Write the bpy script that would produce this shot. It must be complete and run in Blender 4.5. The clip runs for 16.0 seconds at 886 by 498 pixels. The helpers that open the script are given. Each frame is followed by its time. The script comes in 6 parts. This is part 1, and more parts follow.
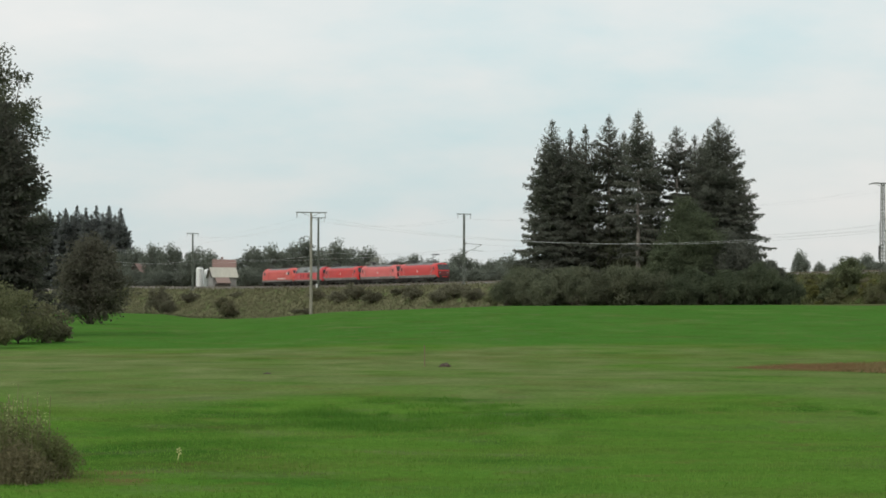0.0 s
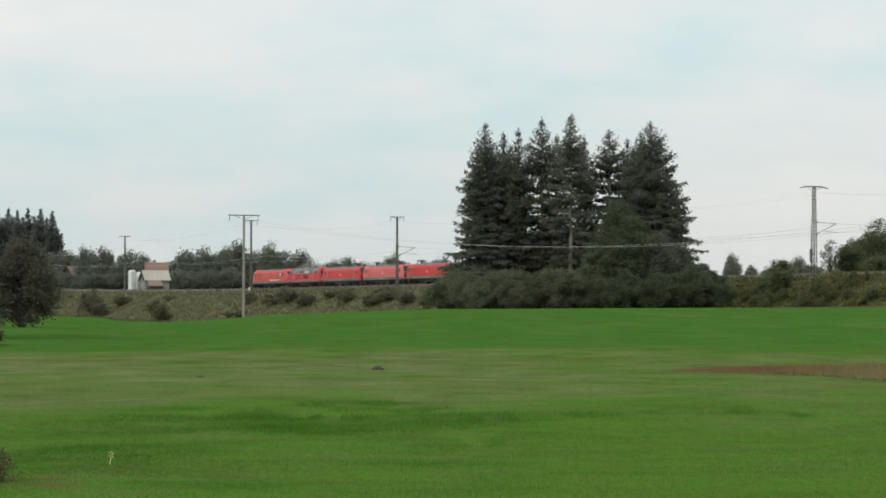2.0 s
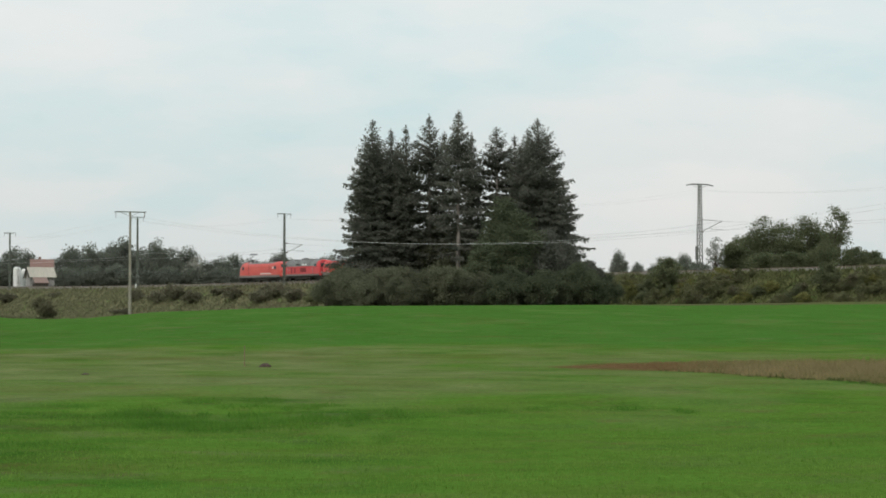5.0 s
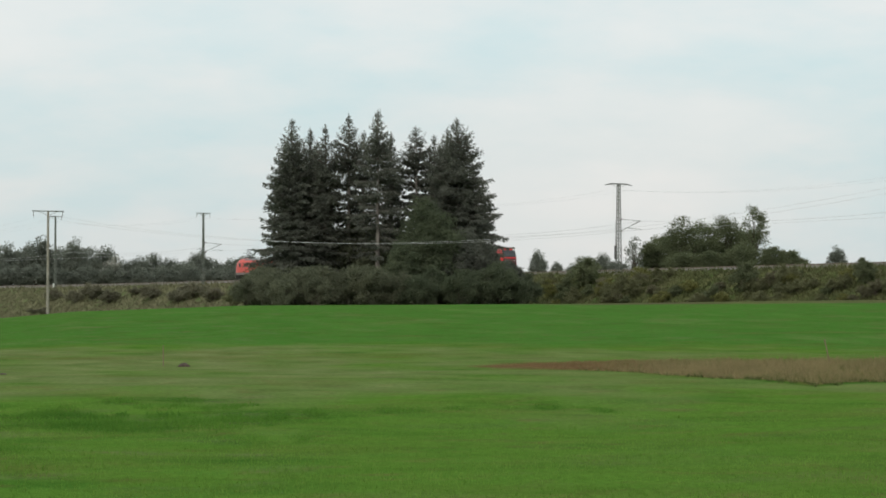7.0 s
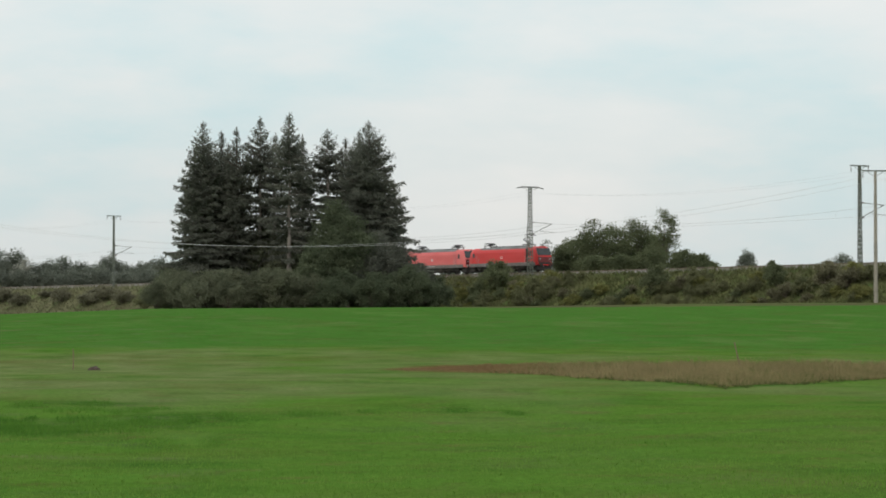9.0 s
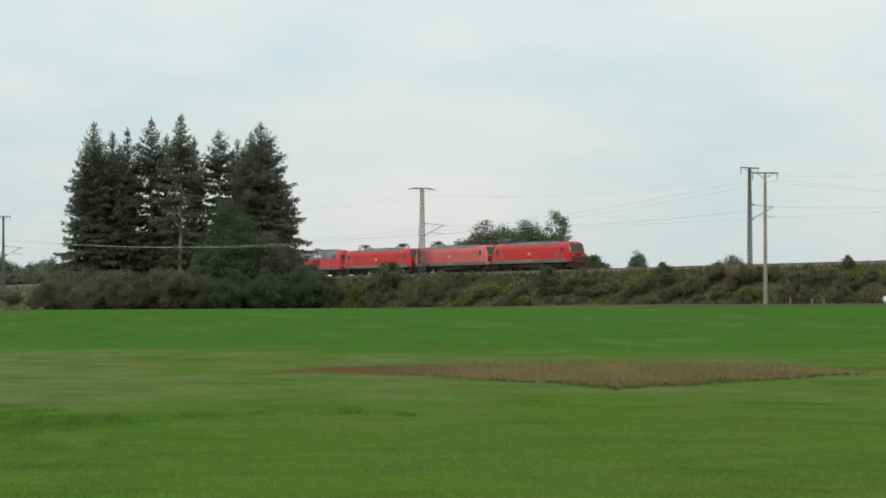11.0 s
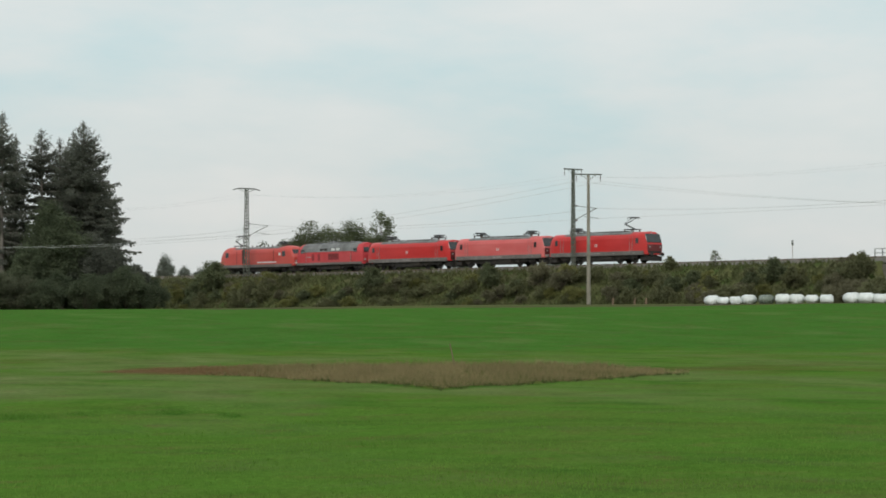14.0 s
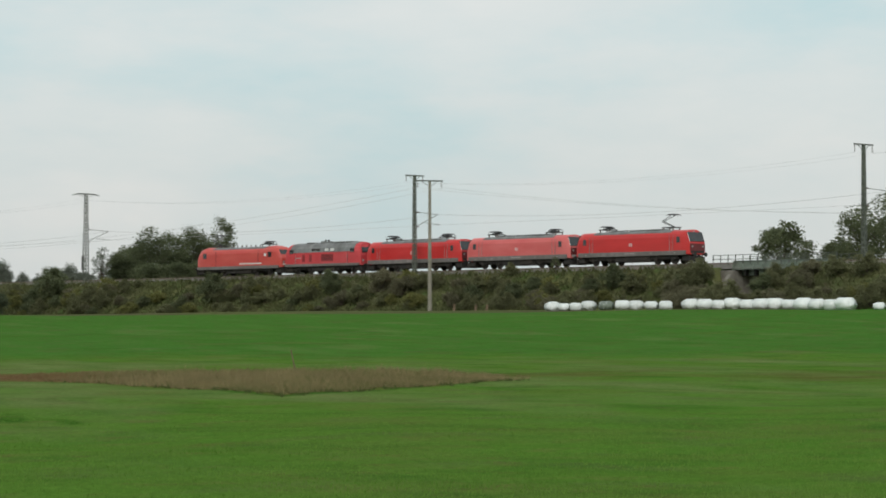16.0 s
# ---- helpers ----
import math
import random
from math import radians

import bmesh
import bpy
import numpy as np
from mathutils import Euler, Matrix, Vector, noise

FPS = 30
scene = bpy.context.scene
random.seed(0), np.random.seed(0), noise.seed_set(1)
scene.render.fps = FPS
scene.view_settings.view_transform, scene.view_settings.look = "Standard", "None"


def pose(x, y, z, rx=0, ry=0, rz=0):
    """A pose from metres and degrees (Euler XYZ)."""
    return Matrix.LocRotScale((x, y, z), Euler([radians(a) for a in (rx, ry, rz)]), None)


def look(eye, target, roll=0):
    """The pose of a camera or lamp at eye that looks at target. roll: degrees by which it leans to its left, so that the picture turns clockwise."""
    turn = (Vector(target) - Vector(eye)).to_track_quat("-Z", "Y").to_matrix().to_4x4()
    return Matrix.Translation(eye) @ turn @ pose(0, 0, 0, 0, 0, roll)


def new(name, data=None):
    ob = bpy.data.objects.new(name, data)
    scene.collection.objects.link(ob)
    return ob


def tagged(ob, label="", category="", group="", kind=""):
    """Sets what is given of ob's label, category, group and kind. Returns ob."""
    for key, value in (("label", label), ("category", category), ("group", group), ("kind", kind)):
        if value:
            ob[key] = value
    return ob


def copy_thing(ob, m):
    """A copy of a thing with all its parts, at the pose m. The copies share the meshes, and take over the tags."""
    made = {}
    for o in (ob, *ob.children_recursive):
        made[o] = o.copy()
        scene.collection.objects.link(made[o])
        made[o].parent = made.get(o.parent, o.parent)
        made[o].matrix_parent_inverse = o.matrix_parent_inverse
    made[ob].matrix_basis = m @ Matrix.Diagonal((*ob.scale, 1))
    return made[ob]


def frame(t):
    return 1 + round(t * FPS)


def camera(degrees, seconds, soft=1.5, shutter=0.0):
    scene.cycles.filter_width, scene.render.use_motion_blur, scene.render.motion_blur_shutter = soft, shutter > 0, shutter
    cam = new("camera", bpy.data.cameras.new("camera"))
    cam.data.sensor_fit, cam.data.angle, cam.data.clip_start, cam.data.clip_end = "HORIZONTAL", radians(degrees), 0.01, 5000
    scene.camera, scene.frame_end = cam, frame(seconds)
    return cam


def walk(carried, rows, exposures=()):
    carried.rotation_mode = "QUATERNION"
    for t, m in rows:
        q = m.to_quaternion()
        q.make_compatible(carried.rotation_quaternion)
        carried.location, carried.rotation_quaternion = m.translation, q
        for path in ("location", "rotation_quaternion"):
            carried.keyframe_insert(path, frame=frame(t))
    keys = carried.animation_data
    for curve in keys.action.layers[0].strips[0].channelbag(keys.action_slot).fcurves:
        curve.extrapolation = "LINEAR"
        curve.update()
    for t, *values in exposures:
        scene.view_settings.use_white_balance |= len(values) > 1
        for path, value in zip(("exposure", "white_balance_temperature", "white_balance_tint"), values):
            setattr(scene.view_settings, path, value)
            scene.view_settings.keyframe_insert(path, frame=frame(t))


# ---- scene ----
# World: origin on the meadow below the camera, +y along its first view, metres.
EYE = 1.7
RAIL_Z = 8.33

# ---------------------------------------------------------------- camera: a slow pan from one spot
cam = camera(20.0, 16.0, soft=1.75, shutter=0.3)
PAN = [
    (0.0, 0.003, 1.458, 0.091), (0.5, -0.290, 1.479, 0.094), (1.0, -0.725, 1.483, 0.090), (1.5, -1.177, 1.495, 0.090),
    (2.0, -1.524, 1.528, 0.075), (2.5, -1.878, 1.535, 0.078), (3.0, -2.303, 1.523, 0.078), (3.5, -2.737, 1.503, 0.085),
    (4.0, -3.174, 1.482, 0.080), (6.5, -5.497, 1.456, 0.022), (7.0, -5.929, 1.452, 0.018), (7.5, -6.313, 1.451, 0.016),
    (8.0, -6.831, 1.470, 0.012), (8.5, -7.340, 1.510, 0.001), (9.0, -7.946, 1.520, -0.015), (11.5, -11.051, 1.543, -0.010),
    (12.0, -11.707, 1.535, -0.025), (12.5, -12.337, 1.540, -0.031), (13.0, -13.010, 1.534, -0.030), (13.5, -13.624, 1.531, -0.040),
    (14.0, -14.404, 1.558, -0.038), (14.5, -15.253, 1.565, -0.050), (15.0, -16.270, 1.628, -0.057), (15.5, -16.981, 1.680, -0.063),
    (16.0, -18.022, 1.697, -0.060),
]
walk(cam, [(t, pose(0, 0, EYE, 0, 0, yaw) @ pose(0, 0, 0, 90 + pitch) @ pose(0, 0, 0, 0, 0, roll)) for t, yaw, pitch, roll in PAN],
     [(0, 0.0, 6500, 10), (9, 0.02, 6500, 10), (12.5, -0.06, 6470, 9), (16, -0.14, 6430, 8)])

# ---------------------------------------------------------------- world and sun: a pale overcast sky
world = bpy.data.worlds.new("world")
scene.world = world
world.use_nodes = True
wn, wl = world.node_tree.nodes, world.node_tree.links
wn.clear()
w_out, w_bg, w_sky = wn.new("ShaderNodeOutputWorld"), wn.new("ShaderNodeBackground"), wn.new("ShaderNodeTexSky")
w_sky.sky_type, w_sky.sun_disc = "NISHITA", False
SUN_EL, SUN_AZ = 35.0, 208.0  # degrees; azimuth clockwise from +y
w_sky.sun_elevation, w_sky.sun_rotation = radians(SUN_EL), radians(SUN_AZ)
w_sky.air_density, w_sky.dust_density, w_sky.ozone_density = 1.0, 3.0, 1.0
w_dim = wn.new("ShaderNodeMix")
w_dim.data_type, w_dim.blend_type = "RGBA", "MULTIPLY"
w_dim.inputs[0].default_value = 1.0
w_dim.inputs[7].default_value = (0.10, 0.10, 0.10, 1)
wl.new(w_sky.outputs[0], w_dim.inputs[6])
w_tc, w_map = wn.new("ShaderNodeTexCoord"), wn.new("ShaderNodeMapping")
w_map.inputs["Scale"].default_value = (4.2, 4.2, 12.5)
wl.new(w_tc.outputs["Generated"], w_map.inputs[0])
w_noise = wn.new("ShaderNodeTexNoise")
w_noise.inputs["Scale"].default_value, w_noise.inputs["Detail"].default_value, w_noise.inputs["Roughness"].default_value = 1.3, 7.0, 0.5
wl.new(w_map.outputs[0], w_noise.inputs["Vector"])
w_ramp = wn.new("ShaderNodeValToRGB")
w_ramp.color_ramp.elements[0].position, w_ramp.color_ramp.elements[1].position = 0.34, 0.70
w_ramp.color_ramp.elements[0].color = (0.64, 0.80, 0.82, 1)
w_ramp.color_ramp.elements[1].color = (0.93, 0.915, 0.885, 1)
w_mid = w_ramp.color_ramp.elements.new(0.5)
w_mid.color = (0.80, 0.85, 0.84, 1)
w_fine = wn.new("ShaderNodeTexNoise")
w_fine.inputs["Scale"].default_value, w_fine.inputs["Detail"].default_value, w_fine.inputs["Roughness"].default_value = 3.1, 6.0, 0.55
wl.new(w_map.outputs[0], w_fine.inputs["Vector"])
w_two = wn.new("ShaderNodeMix")
w_two.inputs[0].default_value = 0.38
wl.new(w_noise.outputs[0], w_two.inputs[2])
wl.new(w_fine.outputs[0], w_two.inputs[3])
wl.new(w_two.outputs[0], w_ramp.inputs[0])
w_mix = wn.new("ShaderNodeMix")
w_mix.data_type = "RGBA"
w_mix.inputs[0].default_value = 0.9
wl.new(w_dim.outputs[2], w_mix.inputs[6])
wl.new(w_ramp.outputs[0], w_mix.inputs[7])
w_sep, w_low, w_fall = wn.new("ShaderNodeSeparateXYZ"), wn.new("ShaderNodeMapRange"), wn.new("ShaderNodeMix")
wl.new(w_tc.outputs["Generated"], w_sep.inputs[0])
wl.new(w_sep.outputs["Z"], w_low.inputs[0])
w_low.inputs[1].default_value, w_low.inputs[2].default_value = 0.0, 0.11
w_low.inputs[3].default_value, w_low.inputs[4].default_value = 0.88, 1.0
w_fall.data_type, w_fall.blend_type = "RGBA", "MULTIPLY"
w_fall.inputs[0].default_value = 1.0
wl.new(w_mix.outputs[2], w_fall.inputs[6])
wl.new(w_low.outputs[0], w_fall.inputs[7])
wl.new(w_fall.outputs[2], w_bg.inputs[0])
w_bg.inputs[1].default_value = 1.0
wl.new(w_bg.outputs[0], w_out.inputs[0])

sun = new("sun", bpy.data.lights.new("sun", "SUN"))
sun.data.energy, sun.data.angle, sun.data.color = 1.2, radians(14), (1.0, 0.96, 0.9)
sun.matrix_world = look((0, 0, 60), (-math.sin(radians(SUN_AZ)) * 100, -math.cos(radians(SUN_AZ)) * 100, 60 - 100 * math.tan(radians(SUN_EL))))


# ---------------------------------------------------------------- materials
def material(name, dark, light, scale=1.0, rough=0.8, metal=0.0, bump=0.0, detail=5.0, stretch=(1, 1, 1), wear=None, island=0.0, each=0.0, coat=0.0):
    """Two colours mixed by noise at two scales, in object space; wear: (colour, amount) of larger stains; island / each: spread of brightness."""
    m = bpy.data.materials.new(name)
    m.use_nodes = True
    n, l = m.node_tree.nodes, m.node_tree.links
    b = n["Principled BSDF"]
    tc, mp = n.new("ShaderNodeTexCoord"), n.new("ShaderNodeMapping")
    mp.inputs["Scale"].default_value = stretch
    l.new(tc.outputs["Object"], mp.inputs[0])
    a = n.new("ShaderNodeTexNoise")
    a.inputs["Scale"].default_value, a.inputs["Detail"].default_value = scale, detail
    l.new(mp.outputs[0], a.inputs["Vector"])
    mix = n.new("ShaderNodeMix")
    mix.data_type = "RGBA"
    mix.inputs[6].default_value, mix.inputs[7].default_value = (*dark, 1), (*light, 1)
    rng = n.new("ShaderNodeMapRange")
    rng.inputs[1].default_value, rng.inputs[2].default_value = 0.3, 0.7
    l.new(a.outputs[0], rng.inputs[0])
    l.new(rng.outputs[0], mix.inputs[0])
    colour = mix.outputs[2]
    if wear:
        a2 = n.new("ShaderNodeTexNoise")
        a2.inputs["Scale"].default_value, a2.inputs["Detail"].default_value = scale * 0.22, 6
        l.new(mp.outputs[0], a2.inputs["Vector"])
        r2 = n.new("ShaderNodeMapRange")
        r2.inputs[1].default_value, r2.inputs[2].default_value, r2.inputs[4].default_value = 0.45, 0.75, wear[1]
        l.new(a2.outputs[0], r2.inputs[0])
        mx = n.new("ShaderNodeMix")
        mx.data_type = "RGBA"
        mx.inputs[7].default_value = (*wear[0], 1)
        l.new(r2.outputs[0], mx.inputs[0])
        l.new(colour, mx.inputs[6])
        colour = mx.outputs[2]
    for spread, node, socket in ((island, "ShaderNodeNewGeometry", "Random Per Island"), (each, "ShaderNodeObjectInfo", "Random")):
        if spread:
            src, hv, r3 = n.new(node), n.new("ShaderNodeHueSaturation"), n.new("ShaderNodeMapRange")
            r3.inputs[3].default_value, r3.inputs[4].default_value = 1 - spread, 1 + spread
            l.new(src.outputs[socket], r3.inputs[0])
            l.new(r3.outputs[0], hv.inputs["Value"])
            l.new(colour, hv.inputs["Color"])
            colour = hv.outputs[0]
    l.new(colour, b.inputs["Base Color"])
    b.inputs["Roughness"].default_value, b.inputs["Metallic"].default_value = rough, metal
    b.inputs["Coat Weight"].default_value = coat
    if bump:
        bp = n.new("ShaderNodeBump")
        bp.inputs["Strength"].default_value, bp.inputs["Distance"].default_value = bump, 0.03
        l.new(a.outputs[0], bp.inputs["Height"])
        l.new(bp.outputs[0], b.inputs["Normal"])
    return m


def thin(m, share):
    """Lets light through a leaf or blade: a share of translucent surface in the same colour."""
    n, l = m.node_tree.nodes, m.node_tree.links
    b = n["Principled BSDF"]
    b.inputs["Specular IOR Level"].default_value = 0.12
    tr, mx = n.new("ShaderNodeBsdfTranslucent"), n.new("ShaderNodeMixShader")
    l.new(b.inputs["Base Color"].links[0].from_socket, tr.inputs[0])
    mx.inputs[0].default_value = share
    l.new(b.outputs[0], mx.inputs[1])
    l.new(tr.outputs[0], mx.inputs[2])
    l.new(mx.outputs[0], n["Material Output"].inputs[0])
    return m


def leaves(name, dark, light, spread=0.22):
    return thin(material(name, dark, light, 0.35, 0.85, island=spread, each=0.15), 0.5)


M_SPRUCE = leaves("spruce_needles", (0.122, 0.130, 0.108), (0.168, 0.175, 0.140))
# the same needles for near trees, darker: less haze in the colour
M_SPRUCE_NEAR = leaves("less_hazed_spruce_needles", (0.078, 0.080, 0.066), (0.114, 0.114, 0.092))
# far needles: distance haze put into the colour, paler and bluer
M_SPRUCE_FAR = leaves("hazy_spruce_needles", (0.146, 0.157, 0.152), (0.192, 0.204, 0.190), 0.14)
M_LEAF = leaves("leaf_green", (0.112, 0.132, 0.073), (0.162, 0.182, 0.097))
M_LEAF_DARK = leaves("leaf_dark", (0.092, 0.100, 0.066), (0.130, 0.138, 0.090))
M_LEAF_RUST = leaves("leaf_brownish", (0.104, 0.100, 0.076), (0.146, 0.138, 0.104))
M_LEAF_PALE = leaves("leaf_pale_grey", (0.30, 0.30, 0.26), (0.40, 0.39, 0.34))
M_LEAF_DEEP = leaves("leaf_deep_green", (0.100, 0.122, 0.076), (0.145, 0.168, 0.100))
# leaves behind the railway, lightened and greyed to stand for haze
M_LEAF_FAR = leaves("leaf_far_hazed", (0.156, 0.174, 0.142), (0.206, 0.224, 0.180), 0.14)
M_BUSH = leaves("bush_olive", (0.150, 0.160, 0.084), (0.214, 0.214, 0.114), 0.14)
M_BUSH_YELLOW = leaves("bush_yellowish", (0.16, 0.17, 0.06), (0.27, 0.26, 0.10))
M_BUSH_BROWN = leaves("bush_brown", (0.162, 0.156, 0.097), (0.228, 0.214, 0.133), 0.14)
M_BUSH_LEGGY = leaves("bush_leggy_brown", (0.166, 0.160, 0.110), (0.226, 0.214, 0.146), 0.14)
M_SHRUB = leaves("shrub_leaf", (0.136, 0.150, 0.098), (0.192, 0.202, 0.130))
M_WEED = leaves("weed_leaf", (0.130, 0.155, 0.060), (0.215, 0.215, 0.098), 0.25)
M_WEED_BROWN = leaves("weed_withered", (0.165, 0.150, 0.084), (0.235, 0.205, 0.118), 0.25)
M_WEED_STEM = material("weed_stem", (0.13, 0.115, 0.062), (0.20, 0.172, 0.095), 9.0, 0.9, island=0.2)
M_WEED_TIP = material("weed_tip", (0.26, 0.30, 0.10), (0.40, 0.42, 0.20), 9.0, 0.85, island=0.2)
M_BARK = material("bark", (0.05, 0.04, 0.032), (0.14, 0.115, 0.09), 3.0, 0.9, bump=0.5, stretch=(1, 1, 0.2))
M_BARK_PALE = material("bark_pale", (0.135, 0.117, 0.10), (0.28, 0.25, 0.222), 2.0, 0.9, bump=0.4, stretch=(1, 1, 0.25))
M_TUFT = thin(material("grass_blades", (0.096, 0.205, 0.028), (0.160, 0.285, 0.047), 0.45, 0.75, island=0.07, wear=((0.170, 0.250, 0.060), 0.6)), 0.4)
M_TUFT_DRY = thin(material("dry_blades", (0.222, 0.184, 0.090), (0.335, 0.268, 0.138), 0.5, 0.85, island=0.12, wear=((0.15, 0.15, 0.055), 0.6)), 0.4)
M_TUFT_DEEP = thin(material("deep_green_blades", (0.066, 0.172, 0.022), (0.120, 0.250, 0.036), 0.45, 0.75, island=0.12), 0.4)
M_TUFT_OLIVE = thin(material("olive_blades", (0.095, 0.115, 0.036), (0.160, 0.175, 0.060), 0.5, 0.85, island=0.12), 0.4)
M_TUFT_RED = thin(material("reddish_blades", (0.17, 0.112, 0.055), (0.26, 0.170, 0.085), 0.5, 0.85, island=0.12), 0.4)
M_EDGE_SHADE = thin(material("edge_shade_blades", (0.062, 0.086, 0.026), (0.105, 0.130, 0.044), 0.8, 0.85, island=0.2), 0.3)
M_ROUGH = thin(material("rough_grass_blades", (0.088, 0.104, 0.044), (0.150, 0.155, 0.070), 0.1, 0.85, island=0.22), 0.4)
M_ROUGH_PALE = thin(material("pale_rough_blades", (0.134, 0.135, 0.076), (0.178, 0.174, 0.102), 0.1, 0.85, island=0.1), 0.4)
M_STEEL = material("galvanised_steel", (0.09, 0.102, 0.084), (0.155, 0.172, 0.14), 2.0, 0.55, 0.3, wear=((0.13, 0.12, 0.09), 0.5))
M_POLE = material("pole_paint", (0.20, 0.185, 0.15), (0.31, 0.285, 0.235), 1.2, 0.6, 0.0, wear=((0.26, 0.22, 0.16), 0.6))
M_CONCRETE = material("concrete", (0.30, 0.29, 0.27), (0.46, 0.45, 0.42), 3.0, 0.85, bump=0.3, wear=((0.18, 0.17, 0.14), 0.6))
M_OLD_CONCRETE = material("stained_concrete", (0.17, 0.155, 0.13), (0.27, 0.25, 0.215), 1.6, 0.9, bump=0.3, wear=((0.10, 0.092, 0.07), 0.7))
M_PORCELAIN = material("insulator", (0.10, 0.07, 0.06), (0.16, 0.12, 0.10), 5.0, 0.3)
M_WIRE = material("wire", (0.42, 0.43, 0.43), (0.54, 0.55, 0.55), 1.0, 0.5, 0.2)
M_WIRE_PALE = material("aluminium_wire", (0.55, 0.56, 0.55), (0.66, 0.67, 0.66), 1.0, 0.5, 0.0)
M_BALLAST = material("ballast", (0.085, 0.080, 0.070), (0.185, 0.172, 0.152), 9.0, 0.95, bump=0.8, wear=((0.20, 0.15, 0.11), 0.5))
M_RAIL = material("rail_steel", (0.10, 0.065, 0.045), (0.20, 0.15, 0.12), 4.0, 0.5, 0.6)
M_SLEEPER = material("sleeper_concrete", (0.24, 0.23, 0.21), (0.36, 0.34, 0.31), 4.0, 0.9)
M_RED = material("red_paint", (0.54, 0.014, 0.014), (0.64, 0.026, 0.024), 0.8, 0.38, coat=0.15, stretch=(0.3, 1, 1), wear=((0.60, 0.05, 0.045), 0.5))
M_RED_FADED = material("faded_red_paint", (0.64, 0.098, 0.096), (0.73, 0.165, 0.158), 0.7, 0.5, coat=0.05, stretch=(0.3, 1, 1), wear=((0.66, 0.20, 0.19), 0.6))
M_RED_DIRTY = material("dusty_red_paint", (0.56, 0.028, 0.036), (0.66, 0.07, 0.08), 0.9, 0.5, stretch=(0.4, 1, 0.6), wear=((0.48, 0.12, 0.12), 0.5))
M_RED_ORANGE = material("orange_red_paint", (0.57, 0.056, 0.046), (0.65, 0.095, 0.076), 0.8, 0.45, coat=0.1, stretch=(0.3, 1, 1), wear=((0.47, 0.10, 0.075), 0.5))
M_RED_DARK = material("dark_red_louvre", (0.26, 0.02, 0.025), (0.34, 0.04, 0.045), 1.5, 0.6, stretch=(0.4, 1, 1))
# the red of the cab front with its shade put into the colour
M_FRONT = material("shaded_red_front", (0.115, 0.014, 0.016), (0.17, 0.024, 0.026), 1.5, 0.5)
M_SILL = material("sill_grey", (0.16, 0.145, 0.14), (0.25, 0.225, 0.215), 1.5, 0.7, wear=((0.10, 0.085, 0.07), 0.7))
M_ROOF_GREY = material("roof_grey", (0.15, 0.155, 0.155), (0.26, 0.265, 0.26), 1.2, 0.65, wear=((0.09, 0.085, 0.08), 0.8))
M_DARK = material("running_gear_black", (0.018, 0.017, 0.016), (0.045, 0.040, 0.036), 3.0, 0.8, wear=((0.07, 0.05, 0.035), 0.5))
M_GLASS = material("dark_window_glass", (0.035, 0.037, 0.040), (0.055, 0.058, 0.062), 1.0, 0.08)
M_WHITE = material("white_paint", (0.66, 0.66, 0.64), (0.80, 0.80, 0.78), 2.0, 0.5)
M_MARK = material("dull_lettering", (0.34, 0.31, 0.30), (0.44, 0.41, 0.40), 2.0, 0.6)
M_RAILING = material("dull_grey_railing", (0.36, 0.30, 0.29), (0.48, 0.42, 0.40), 2.0, 0.5)
M_BADGE = material("pale_badge", (0.62, 0.50, 0.48), (0.70, 0.60, 0.58), 2.0, 0.5)
M_LAMP = material("lamp_lens", (0.36, 0.34, 0.33), (0.48, 0.46, 0.44), 2.0, 0.15)
M_COPPER = material("pantograph_metal", (0.05, 0.05, 0.05), (0.11, 0.11, 0.11), 3.0, 0.5, 0.5)
M_FILM = material("white_bale_film", (0.68, 0.72, 0.70), (0.84, 0.86, 0.84), 3.0, 0.32, bump=0.6, wear=((0.52, 0.58, 0.52), 0.4), each=0.08)
M_FILM_OLD = material("dark_bale_film", (0.10, 0.13, 0.10), (0.22, 0.25, 0.20), 3.0, 0.4, bump=0.6)
M_PLASTER = material("white_plaster", (0.42, 0.41, 0.39), (0.54, 0.53, 0.50), 0.8, 0.9, wear=((0.45, 0.43, 0.38), 0.4))
M_TILE = material("red_roof_tile", (0.20, 0.118, 0.102), (0.27, 0.168, 0.145), 1.5, 0.85, stretch=(1, 1, 3), wear=((0.17, 0.12, 0.10), 0.5))
M_TIN = material("pale_roof_sheet", (0.40, 0.375, 0.31), (0.50, 0.475, 0.40), 0.8, 0.6, stretch=(4, 1, 1), wear=((0.33, 0.30, 0.27), 0.5))
M_BARN = material("grey_barn_wall", (0.26, 0.25, 0.24), (0.36, 0.35, 0.33), 1.2, 0.9, wear=((0.20, 0.18, 0.16), 0.6))
M_TILE_OLD = material("faded_brown_tile", (0.20, 0.14, 0.12), (0.28, 0.20, 0.17), 1.5, 0.85, stretch=(1, 1, 3))
M_TIMBER = material("weathered_boards", (0.035, 0.030, 0.026), (0.075, 0.062, 0.05), 2.0, 0.9, stretch=(4, 4, 0.5))
M_POST = material("weathered_post", (0.13, 0.088, 0.055), (0.24, 0.170, 0.11), 6.0, 0.9, stretch=(1, 1, 0.3))
M_STALK = material("yellow_stalk", (0.48, 0.46, 0.18), (0.66, 0.62, 0.30), 12.0, 0.8)
M_SOIL = material("dark_soil", (0.035, 0.025, 0.018), (0.085, 0.060, 0.042), 8.0, 0.95, bump=0.8)
M_BRIDGE = material("bridge_steel", (0.17, 0.215, 0.18), (0.25, 0.295, 0.245), 1.0, 0.6, wear=((0.16, 0.13, 0.10), 0.5))


